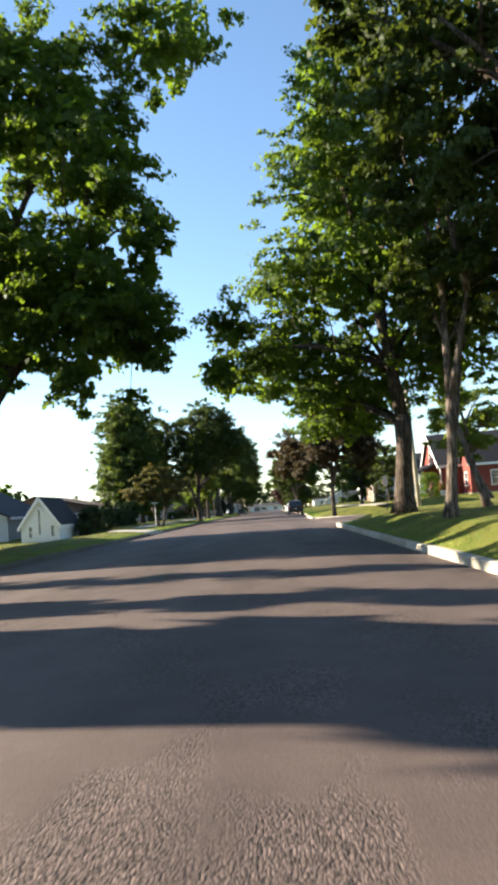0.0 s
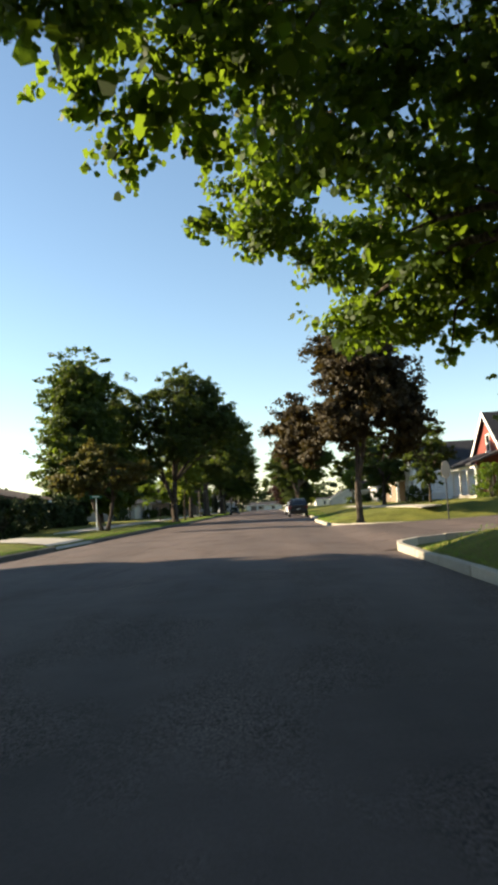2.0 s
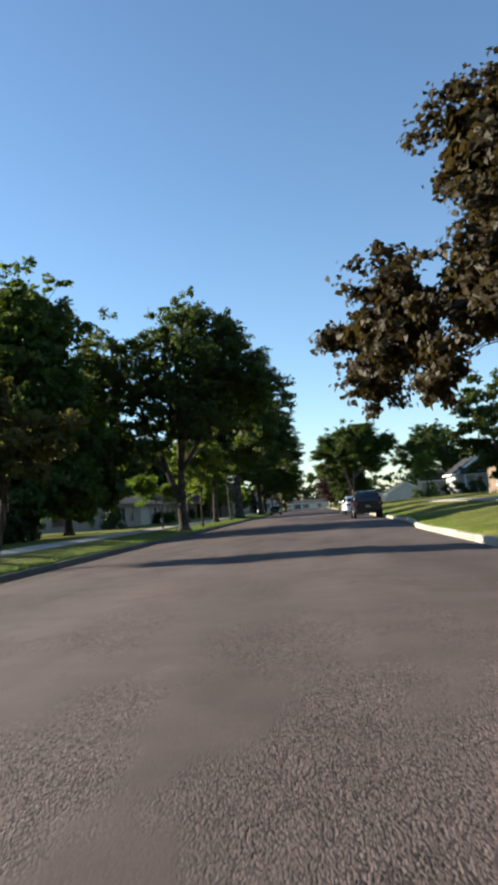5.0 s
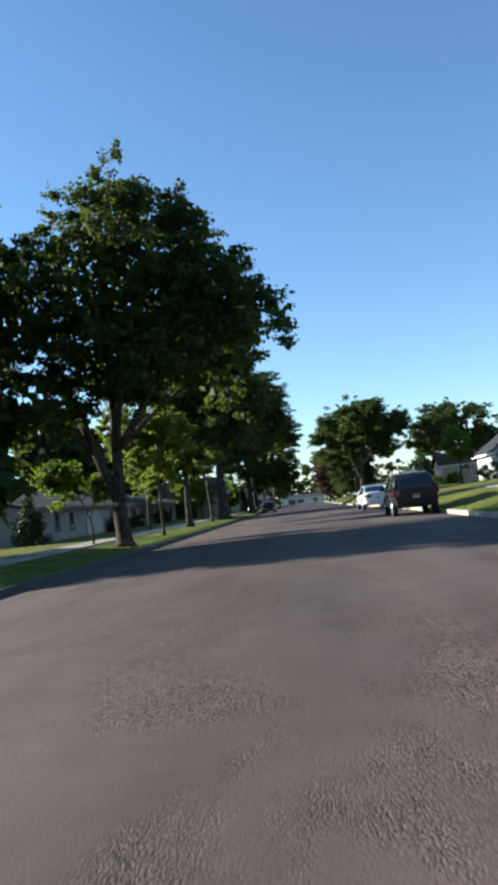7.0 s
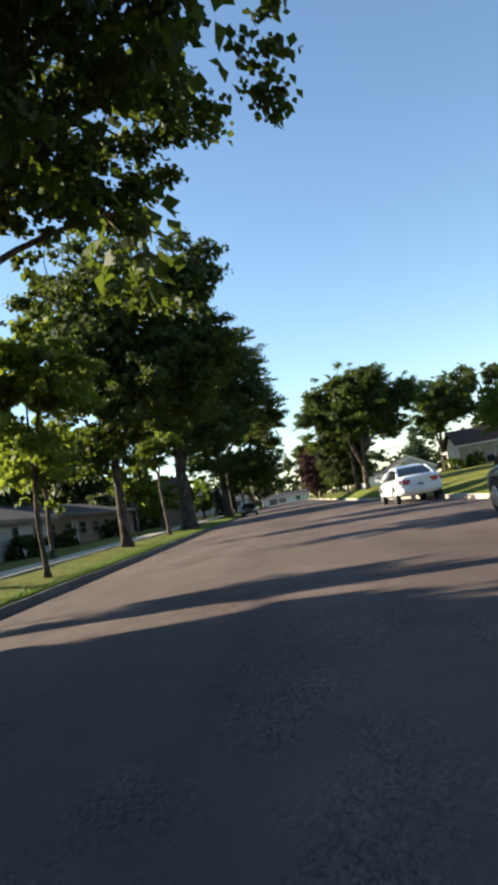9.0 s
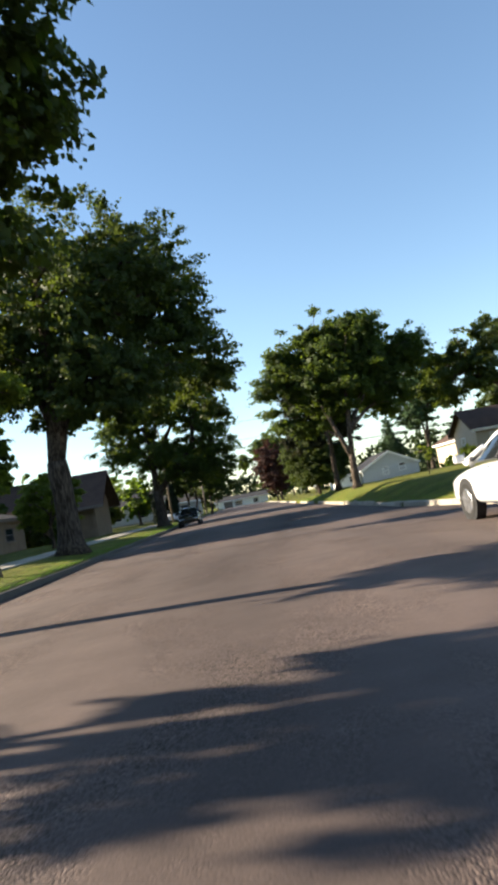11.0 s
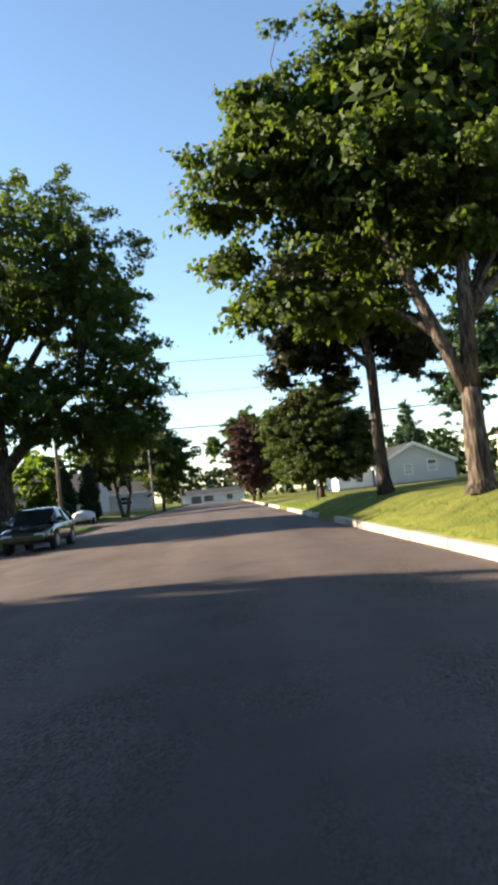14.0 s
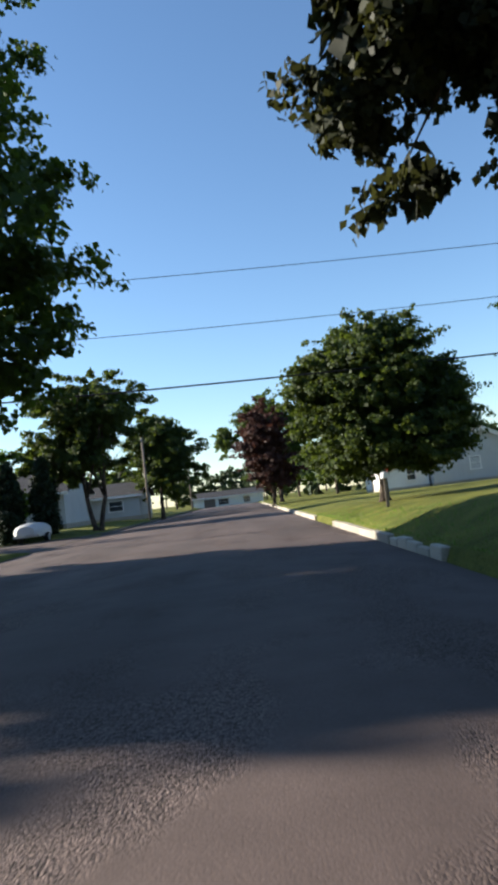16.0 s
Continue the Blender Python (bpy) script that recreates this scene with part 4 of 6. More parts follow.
tree(13.1, 147.6, "small bright-green tree on a lawn", [(13.1, 147.6, 4.7, 1.6, 1.6, 2.1)], 0.1, 2.2, 0.15, 8000, LEAF_PALE, seed=48, sprays=55, spray=0.6)
tree(12.2, 86.5, "small dark tree beside the red house", [(12.2, 86.5, 4.6, 2.0, 2.0, 2.5)], 0.1, 2.0, 0.17, 9000, LEAF_DARK, seed=88, sprays=80, spray=0.6)
tree(11.6, 105.5, "dark leafy tree beside the corner house", [(11.8, 105.5, 5.6, 3.0, 3.2, 3.6)], 0.2, 2.2, 0.24, 12000, LEAF_DARK, seed=49, sprays=85, spray=0.85)


def far_woods():
    """Woods behind the houses, too far off to tell the trees apart: trunks and crowns of one stuff."""
    rng = random.Random(77)
    rows, tr = [], []
    for side in (-1, 1):
        y = -10.0
        while y < 420:
            x = side * rng.uniform(44, 70) + (3 if side > 0 else -6)
            h, r = (rng.uniform(8, 13), rng.uniform(3.2, 5.0)) if side > 0 else (rng.uniform(4, 6.5), rng.uniform(2.6, 4.0))
            z0 = ground_z(x, y)
            tr.append(tube([(x, y, z0 - 0.2), (x, y, z0 + h * 0.6)], [0.25, 0.12], 6))
            for _ in range(16):
                d = Vector((rng.gauss(0, 1), rng.gauss(0, 1), rng.gauss(0, 1))).normalized()
                rows.append((x + d.x * r, y + d.y * r, z0 + 1.5 + h * 0.5 + d.z * h * 0.45, d.x, d.y, d.z * 0.4, rng.uniform(0.9, 1.7)))
            y += rng.uniform(5, 9)
    for i in range(26):
        x, y, h, r = -75 + i * 6.2 + rng.uniform(-2, 2), rng.uniform(385, 420), rng.uniform(9, 15), rng.uniform(4, 6)
        z0 = ground_z(x, y)
        tr.append(tube([(x, y, z0 - 0.2), (x, y, z0 + h * 0.6)], [0.3, 0.12], 6))
        for _ in range(16):
            d = Vector((rng.gauss(0, 1), rng.gauss(0, 1), rng.gauss(0, 1))).normalized()
            rows.append((x + d.x * r, y + d.y * r, z0 + 1.5 + h * 0.5 + d.z * h * 0.45, d.x, d.y, d.z * 0.4, rng.uniform(1.0, 2.0)))
    for i in range(12):
        x, y, h, r = -15 + i * 2.6, rng.uniform(346, 362), rng.uniform(6.0, 9.0), rng.uniform(2.6, 3.6)
        z0 = ground_z(x, y)
        tr.append(tube([(x, y, z0 - 0.2), (x, y, z0 + h * 0.6)], [0.22, 0.1], 6))
        for _ in range(20):
            d = Vector((rng.gauss(0, 1), rng.gauss(0, 1), rng.gauss(0, 1))).normalized()
            rows.append((x + d.x * r, y + d.y * r, z0 + 0.6 + h * 0.5 + d.z * h * 0.48, d.x, d.y, d.z * 0.4, rng.uniform(0.9, 1.6)))
    for i in range(30):
        x, y, h, r = (13 + i * 3.2 if i < 16 else -17 - (i - 16) * 3.6), rng.uniform(266, 300), rng.uniform(4.5, 8.5), rng.uniform(2.6, 4.0)
        z0 = ground_z(x, y)
        tr.append(tube([(x, y, z0 - 0.2), (x, y, z0 + h * 0.6)], [0.22, 0.1], 6))
        for _ in range(24):
            d = Vector((rng.gauss(0, 1), rng.gauss(0, 1), rng.gauss(0, 1))).normalized()
            rows.append((x + d.x * r, y + d.y * r, z0 + 0.3 + h * 0.5 + d.z * h * 0.5, d.x, d.y, d.z * 0.4, rng.uniform(0.9, 1.6)))
    top = tagged(new("woods"), "distant leafy trees behind the houses", "woods", kind="stuff")
    V, Fc = join(*tr)
    raw("trunk_rest", V, Fc, BARK, top)
    crown_mesh("foliage", rows, 1.05, 30000, LEAF_WOODS, top, 5)


far_woods()


# ---------------------------------------------------------------- houses
def window(parent, along, at, z0, z1, wide, wall, frame_mat=None):
    """A window set proud of a wall. along: the wall's axis ('x' or 'y'); at: its middle; wall: the wall's face and outward sign."""
    face, sgn = wall
    f = frame_mat or TRIM
    top = new("window")
    top.parent = parent

    def bx(a0, a1, d0, d1, zz0, zz1):
        lo, hi = sorted((face + sgn * d0, face + sgn * d1))
        return (a0, a1, lo, hi, zz0, zz1) if along == 'x' else (lo, hi, a0, a1, zz0, zz1)
    box_part("pane", bx(at - wide / 2, at + wide / 2, -0.02, 0.012, z0, z1), PANE, top)
    bm = bmesh.new()
    t = 0.09
    box(bm, *bx(at - wide / 2 - t, at - wide / 2, -0.02, 0.05, z0 - t, z1 + t))
    box(bm, *bx(at + wide / 2, at + wide / 2 + t, -0.02, 0.05, z0 - t, z1 + t))
    box(bm, *bx(at - wide / 2, at + wide / 2, -0.02, 0.05, z1, z1 + t))
    box(bm, *bx(at - wide / 2, at + wide / 2, -0.02, 0.04, (z0 + z1) / 2 - 0.025, (z0 + z1) / 2 + 0.025))
    part("frame", bm, f, top)
    box_part("sill", bx(at - wide / 2 - t - 0.04, at + wide / 2 + t + 0.04, -0.02, 0.11, z0 - t, z0), f, top)


def house(x0, x1, y0, y1, eave, ridge, axis, wall_mat, roof_mat, label, windows=(), doors=(), over=0.45, zg=None, trim=True, name="house", chimney=None, edge=None):
    """A gabled house. eave, ridge: heights over its ground; axis: along which the ridge runs.
    windows: (face, middle, bottom, top, width); doors: (face, middle, width, height); face one of 'x-', 'x+', 'y-', 'y+'."""
    z = ground_z((x0 + x1) / 2, (y0 + y1) / 2) - 0.05 if zg is None else zg
    top = thing(name, pose(0, 0, z), label, "house")
    t = 0.22
    bm = bmesh.new()
    # outer shell with gables
    def ring(a0, a1, b0, b1, zz):
        return [bm.verts.new(p) for p in ((a0, b0, zz), (a1, b0, zz), (a1, b1, zz), (a0, b1, zz))]
    low, high = ring(x0, x1, y0, y1, 0.0), ring(x0, x1, y0, y1, eave)
    for i in range(4):
        bm.faces.new((low[i], low[(i + 1) % 4], high[(i + 1) % 4], high[i]))
    if axis == 'y':
        g0, g1 = bm.verts.new(((x0 + x1) / 2, y0, ridge)), bm.verts.new(((x0 + x1) / 2, y1, ridge))
        bm.faces.new((high[0], high[1], g0))
        bm.faces.new((high[2], high[3], g1))
        bm.faces.new((high[1], high[2], g1, g0))
        bm.faces.new((high[3], high[0], g0, g1))
    else:
        g0, g1 = bm.verts.new((x0, (y0 + y1) / 2, ridge)), bm.verts.new((x1, (y0 + y1) / 2, ridge))
        bm.faces.new((high[3], high[0], g0))
        bm.faces.new((high[1], high[2], g1))
        bm.faces.new((high[0], high[1], g1, g0))
        bm.faces.new((high[2], high[3], g0, g1))
    bm.faces.new(low[::-1])
    part("wall", bm, wall_mat, top)
    # roof: two thick slabs with an overhang
    half = (x1 - x0) / 2 if axis == 'y' else (y1 - y0) / 2
    rise = (ridge - eave) / half
    bm = bmesh.new()
    th = 0.16
    for sgn in (-1, 1):
        prof = [(sgn * (half + over), eave - rise * over + 0.02), (sgn * (half + over), eave - rise * over + 0.02 + th), (0.0, ridge + 0.02 + th), (0.0, ridge + 0.02)]
        ends = []
        for e0 in (0, 1):
            vs = []
            for u, zz in prof:
                if axis == 'y':
                    vs.append(bm.verts.new(((x0 + x1) / 2 + u, (y0 - over, y1 + over)[e0], zz)))
                else:
                    vs.append(bm.verts.new(((x0 - over, x1 + over)[e0], (y0 + y1) / 2 + u, zz)))
            ends.append(vs)
        bm.faces.new(ends[0])
        bm.faces.new(ends[1][::-1])
        for i in range(4):
            bm.faces.new((ends[0][i], ends[1][i], ends[1][(i + 1) % 4], ends[0][(i + 1) % 4]))
    bmesh.ops.recalc_face_normals(bm, faces=bm.faces[:])
    part("roof", bm, roof_mat, top)
    if trim:
        for sgn in (-1, 1):
            u0 = sgn * (half + over)
            lo, hi = sorted((u0, u0 + sgn * 0.04))
            zz = eave - rise * over
            if axis == 'y':
                box_part("fascia", ((x0 + x1) / 2 + lo, (x0 + x1) / 2 + hi, y0 - over, y1 + over, zz - 0.06, zz + 0.17), edge or TRIM, top)
            else:
                box_part("fascia", (x0 - over, x1 + over, (y0 + y1) / 2 + lo, (y0 + y1) / 2 + hi, zz - 0.06, zz + 0.17), edge or TRIM, top)
        box_part("foundation", (x0 - 0.03, x1 + 0.03, y0 - 0.03, y1 + 0.03, -0.6, 0.25), CONCRETE, top)
    faces = {'x-': ('y', (x0, -1)), 'x+': ('y', (x1, 1)), 'y-': ('x', (y0, -1)), 'y+': ('x', (y1, 1))}
    for f, at, zz0, zz1, wide in windows:
        window(top, faces[f][0], at, zz0, zz1, wide, faces[f][1], edge)
    for f, at, wide, high_ in doors:
        along, (face, sgn) = faces[f]
        lo, hi = sorted((face - sgn * 0.02, face + sgn * 0.05))
        d = box_part("door", (at - wide / 2, at + wide / 2, lo, hi, 0.12, high_) if along == 'x' else (lo, hi, at - wide / 2, at + wide / 2, 0.12, high_), DOOR_PAINT, top)
        lo, hi = sorted((face - sgn * 0.02, face + sgn * 0.08))
        bm = bmesh.new()
        for a0, a1, b0, b1 in ((-wide / 2 - 0.1, -wide / 2, 0.12, high_), (wide / 2, wide / 2 + 0.1, 0.12, high_), (-wide / 2 - 0.1, wide / 2 + 0.1, high_, high_ + 0.12)):
            box(bm, *((at + a0, at + a1, lo, hi, b0, b1) if along == 'x' else (lo, hi, at + a0, at + a1, b0, b1)))
        part("door_frame", bm, TRIM, top)
    if chimney:
        box_part("chimney", (chimney[0] - 0.35, chimney[0] + 0.35, chimney[1] - 0.35, chimney[1] + 0.35, eave, ridge + 0.8), BRICK_RED, top)
    return top


def boards(top, x0, x1, y, z0, z1, step, material, name="board"):
    """Lapped boards on a wall that faces -y."""
    bm = bmesh.new()
    box(bm, x0, x1, -0.028, 0.0, 0.0, step - 0.012)
    for v in bm.verts:
        if v.co.z > step * 0.5 and v.co.y < -0.01:
            v.co.y += 0.018
    first = part(name, bm, material, top)
    first.matrix_local = pose(0, y, z0)
    k = 1
    while z0 + (k + 1) * step <= z1 + 0.001:
        o = new(name, first.data)
        o.parent = top
        o.matrix_local = pose(0, y, z0 + k * step)
        k += 1


def porch(top, x0, x1, y0, y1, zf, ze, posts, roof_mat, axis='y', thick=0.075):
    """A porch: floor, posts, beam and a lean-to roof, in the house's own frame."""
    box_part("porch_floor", (x0, x1, y0, y1, -0.4, zf), CONCRETE, top)
    for px, py in posts:
        bm = bmesh.new()
        box(bm, px - thick, px + thick, py - thick, py + thick, zf, ze - 0.2, bevel=0.01)
        box(bm, px - thick * 1.5, px + thick * 1.5, py - thick * 1.5, py + thick * 1.5, zf, zf + 0.12)
        box(bm, px - thick * 1.5, px + thick * 1.5, py - thick * 1.5, py + thick * 1.5, ze - 0.3, ze - 0.2)
        part("porch_post", bm, TRIM, top, "white porch post")
    bm = bmesh.new()
    box(bm, *((x0, x1, y0, y0 + 0.16) if axis == 'y' else (x0, x0 + 0.16, y0, y1)), ze - 0.2, ze)
    part("porch_beam", bm, TRIM, top)
    bm = bmesh.new()
    if axis == 'y':
        prof = [(y0 - 0.3, ze), (y0 - 0.3, ze + 0.14), (y1, ze + 1.05), (y1, ze + 0.9)]
        vs = [[bm.verts.new((x, a, b)) for a, b in prof] for x in (x0 - 0.25, x1 + 0.25)]
    else:
        prof = [(x0 - 0.3, ze), (x0 - 0.3, ze + 0.14), (x1, ze + 1.05), (x1, ze + 0.9)]
        vs = [[bm.verts.new((a, y, b)) for a, b in prof] for y in (y0 - 0.25, y1 + 0.25)]
    bm.faces.new(vs[0])
    bm.faces.new(vs[1][::-1])
    for k in range(4):
        bm.faces.new((vs[0][k], vs[1][k], vs[1][(k + 1) % 4], vs[0][(k + 1) % 4]))
    bmesh.ops.recalc_face_normals(bm, faces=bm.faces[:])
    part("porch_roof", bm, roof_mat, top)


def rake(top, x0, x1, y, eave, ridge, over=0.45):
    """White boards along the two slopes of a gable that faces -y."""
    mid, half = (x0 + x1) / 2, (x1 - x0) / 2
    rise = (ridge - eave) / half
    for sg in (-1, 1):
        bm = bmesh.new()
        a0, a1 = sg * (half + over), 0.0
        za, zb = eave - rise * over, ridge
        vs = [[bm.verts.new((mid + u, yy, zz)) for u, zz in ((a0, za - 0.16), (a0, za + 0.19), (a1, zb + 0.19), (a1, zb - 0.16))] for yy in (y - over - 0.05, y - over - 0.01)]
        bm.faces.new(vs[0])
        bm.faces.new(vs[1][::-1])
        for k in range(4):
            bm.faces.new((vs[0][k], vs[0][(k + 1) % 4], vs[1][(k + 1) % 4], vs[1][k]))
        bmesh.ops.recalc_face_normals(bm, faces=bm.faces[:])
        part("rake_board", bm, TRIM, top)


def gable_rake(top, y0, y1, x, eave, ridge, over=0.45):
    """White boards along the two slopes of a gable that faces -x."""
    mid, half = (y0 + y1) / 2, (y1 - y0) / 2
    rise = (ridge - eave) / half
    for sg in (-1, 1):
        bm = bmesh.new()
        a0, za, zb = sg * (half + over), eave - rise * over, ridge
        vs = [[bm.verts.new((xx, mid + u, zz)) for u, zz in ((a0, za - 0.12), (a0, za + 0.19), (0.0, zb + 0.19), (0.0, zb - 0.12))] for xx in (x - over - 0.05, x - over - 0.01)]
        bm.faces.new(vs[0])
        bm.faces.new(vs[1][::-1])
        for k in range(4):
            bm.faces.new((vs[0][k], vs[0][(k + 1) % 4], vs[1][(k + 1) % 4], vs[1][k]))
        bmesh.ops.recalc_face_normals(bm, faces=bm.faces[:])
        part("rake_board", bm, TRIM, top)


def wall_boards(top, face, sgn, y0, y1, z0, z1, step, material):
    """Lapped boards on a wall that faces along x."""
    bm = bmesh.new()
    lo, hi = sorted((0.0, sgn * 0.028))
    box(bm, lo, hi, y0, y1, 0.0, step - 0.012)
    for v in bm.verts:
        if v.co.z > step * 0.5 and abs(v.co.x) > 0.01:
            v.co.x -= sgn * 0.018
    first = part("board", bm, material, top)
    first.matrix_local = pose(face, 0, z0)
    k = 1
    while z0 + (k + 1) * step <= z1 + 0.001:
        o = new("board", first.data)
        o.parent = top
        o.matrix_local = pose(face, 0, z0 + k * step)
        k += 1


# left side
h = house(-21.0, -17.8, 69.5, 76, 1.7, 3.9, 'y', SIDING_WHITE, SHINGLE, "white board-clad shed with a steep gable and narrow dark windows", [('y-', -20.2, 0.7, 1.6, 0.26), ('y-', -18.35, 0.7, 1.6, 0.26), ('y-', -19.45, 0.9, 3.0, 0.2)], over=0.2, zg=-0.45, name="shed")
rake(h, -21.0, -17.8, 69.5, 1.7, 3.9, 0.2)
for k in range(16):
    box_part("batten", (-20.98 + k * 0.205, -20.95 + k * 0.205, 69.475, 69.5, 0.26, 1.7 + 2.1 * (1 - abs(k - 7.5) / 7.9)), SIDING_WHITE, h)
house(-34, -23, 72, 84, 2.8, 5.6, 'y', SIDING_GREY, SHINGLE, "grey house with a dark roof behind the shed", [('y-', -28, 0.9, 2.0, 1.2), ('x+', 78, 0.9, 2.0, 1.2)], zg=-0.6)
house(-31, -18.6, 86, 97, 2.5, 3.9, 'y', SIDING_TAN, SHINGLE_BROWN, "dark brown low house behind a hedge", [('x+', 89, 0.9, 2.0, 1.4), ('x+', 94, 0.9, 2.0, 1.0), ('y-', -21, 0.9, 1.9, 0.8)], zg=0.2)
h = house(-30, -18.0, 116, 142, 2.3, 4.0, 'y', STUCCO, SHINGLE, "pale stucco single-storey house in shade", [('x+', 118.5, 0.8, 1.9, 1.0), ('x+', 122, 0.8, 1.9, 0.7), ('x+', 125, 0.8, 1.9, 0.7), ('x+', 135.5, 1.0, 1.9, 0.8), ('x+', 139, 1.0, 1.9, 0.8), ('y-', -22, 0.8, 1.9, 0.9)], edge=DOOR_PAINT, zg=0.35)
bm = bmesh.new()
arch = [(128.2, 0.1)] + [(130.2 + 2.0 * math.cos(radians(180 - 18 * k)), 1.25 + 0.9 * math.sin(radians(18 * k))) for k in range(11)] + [(132.2, 0.1)]
vs = [[bm.verts.new((xx, a0, b0)) for a0, b0 in arch] for xx in (-18.02, -17.90)]
bm.faces.new(vs[0])
bm.faces.new(vs[1][::-1])
for k in range(len(arch)):
    bm.faces.new((vs[0][k], vs[0][(k + 1) % len(arch)], vs[1][(k + 1) % len(arch)], vs[1][k]))
bmesh.ops.recalc_face_normals(bm, faces=bm.faces[:])
part("door", bm, STUCCO_PALE, h, "pale arched recess in the wall")
box_part("step", (-18.0, -17.0, 128.7, 131.7, -0.3, 0.12), CONCRETE, h)
h = house(-31, -20.0, 144.5, 177, 2.7, 4.2, 'y', BRICK_TAN, SHINGLE, "long low tan-brick building in shade", [('x+', 148 + 4.2 * i, 1.1, 2.0, 1.8) for i in range(7)], [('x+', 154.0, 1.0, 2.1)], zg=0.3, edge=DOOR_PAINT)
box_part("band_course", (-20.02, -19.9, 144.5, 177, 2.05, 2.2), BRICK_TAN, h)
h = house(-34, -15.3, 182, 189, 3.4, 5.8, 'x', BRICK_TAN, SHINGLE_BROWN, "tan-brick hall with a brown prow roof, in shade", [('y-', -20, 0.8, 2.6, 0.4), ('y-', -23, 0.8, 2.6, 0.4)], [('y-', -27, 1.8, 2.2)], over=1.0, zg=0.25, edge=DOOR_PAINT)
box_part("pier", (-15.55, -15.2, 181.75, 182.1, -0.3, 3.3), BRICK_TAN, h)
# White house in grey siding: the shade on it is put into the paint.
h = house(-34, -14, 232, 242, 2.8, 4.6, 'x', SIDING_GREY, SHINGLE, "low white house, its shaded walls coloured grey, behind the cypresses", [('y-', -18, 0.9, 2.0, 1.4), ('y-', -22, 0.9, 2.0, 1.4), ('y-', -28, 0.9, 2.0, 1.4)], [('y-', -25, 1.0, 2.1)])
house(-27, -10.5, 250, 260, 2.4, 3.8, 'x', SIDING_GREY, SHINGLE, "low grey house with a flat-pitched roof far off", [('y-', -13, 0.9, 1.9, 1.4), ('y-', -18, 0.9, 1.9, 1.4)], [('y-', -21, 2.6, 2.0)])
# right side
h = house(16.8, 27.0, 82.3, 90.3, 3.2, 6.4, 'x', BRICK_RED, SHINGLE, "red-brick house with a steep dark roof, gable to the street", [('x-', 86.3, 3.6, 4.8, 0.8), ('x-', 84.4, 0.9, 2.2, 1.0), ('x-', 88.2, 0.9, 2.2, 1.0)], [('x-', 86.3, 1.0, 2.1)], over=0.3, zg=0.95)
gable_rake(h, 82.3, 90.3, 16.8, 3.2, 6.4, 0.3)
box_part("corner_board", (16.74, 16.86, 82.24, 82.36, 0.25, 3.2), TRIM, h)
porch(h, 14.7, 16.78, 82.9, 90.0, 0.35, 2.5, [(14.85, 83.1), (14.85, 85.4), (14.85, 87.6), (14.85, 89.8)], SHINGLE, axis='x')
h = house(18.9, 26.0, 79.3, 82.2, 3.1, 4.6, 'x', BRICK_RED, SHINGLE, "red-brick side wing with an arched white window", [('x-', 80.8, 1.0, 2.2, 0.9), ('y-', 21.5, 0.9, 2.2, 1.2)], over=0.25, zg=0.95)
h = house(13.9, 22.5, 98.0, 106, 3.0, 5.6, 'x', SIDING_WHITE, SHINGLE, "white house in the shade of a tree", [('y-', 15.4, 0.9, 2.3, 0.9), ('y-', 18.2, 0.9, 2.3, 0.9)], [('x-', 102, 1.0, 2.1)], zg=0.85)
boards(h, 13.9, 22.5, 97.99, 0.26, 3.0, 0.21, SIDING_WHITE)
h = house(14.2, 23, 112, 121, 2.9, 5.6, 'y', BRICK_TAN, SHINGLE_BROWN, "brown-brick house with a white porch post", [('y-', 18, 0.9, 2.1, 1.0), ('x-', 117, 0.9, 2.1, 1.0)], [('y-', 15.9, 1.0, 2.1)], zg=0.8)
rake(h, 14.2, 23, 112, 2.9, 5.6)
porch(h, 13.7, 17.0, 109.9, 111.95, 0.3, 2.6, [(13.8, 110.1), (16.9, 110.1)], SHINGLE_BROWN, thick=0.12)
# Grey siding instead of white: tree shade is coloured into these walls.
h = house(17.6, 26.2, 151, 160, 2.9, 5.9, 'y', SIDING_GREY, SHINGLE, "white house coloured grey for tree shade, with a dark steep roof and a columned porch", [('x-', 154, 0.9, 2.1, 1.1), ('x-', 157.5, 0.9, 2.1, 1.1), ('y-', 21.5, 0.9, 2.1, 1.2)], [('y-', 20.0, 1.0, 2.1)])
rake(h, 17.6, 26.2, 151, 2.9, 5.9)
wall_boards(h, 17.59, -1, 151, 160, 0.26, 2.85, 0.2, SIDING_GREY)
boards(h, 17.6, 26.2, 150.99, 0.26, 2.85, 0.2, SIDING_GREY)
porch(h, 17.8, 22.3, 149.2, 150.95, 0.35, 2.5, [(18.0, 149.4), (19.4, 149.4), (20.8, 149.4), (22.1, 149.4)], SHINGLE)
h = house(16.9, 23, 178, 184, 2.7, 4.3, 'x', SIDING_CREAM, SHINGLE_BROWN, "cream house with a brown gabled roof", [('y-', 18.6, 0.9, 2.1, 1.0), ('y-', 21.3, 0.9, 2.1, 1.0), ('x-', 181.5, 0.9, 2.1, 1.0)])
boards(h, 16.9, 23, 177.99, 0.26, 2.7, 0.2, SIDING_CREAM)
wall_boards(h, 16.89, -1, 178, 184, 0.26, 2.7, 0.2, SIDING_CREAM)
h = house(24.4, 34, 205, 218.5, 3.5, 5.8, 'y', SIDING_CREAM, SHINGLE_BROWN, "cream house with a brown roof, one side sunlit", [('x-', 206.6, 1.5, 2.7, 1.0), ('x-', 210.4, 1.5, 2.7, 1.0), ('x-', 214.5, 1.5, 2.7, 1.1), ('y-', 28, 1.5, 2.7, 1.4)])
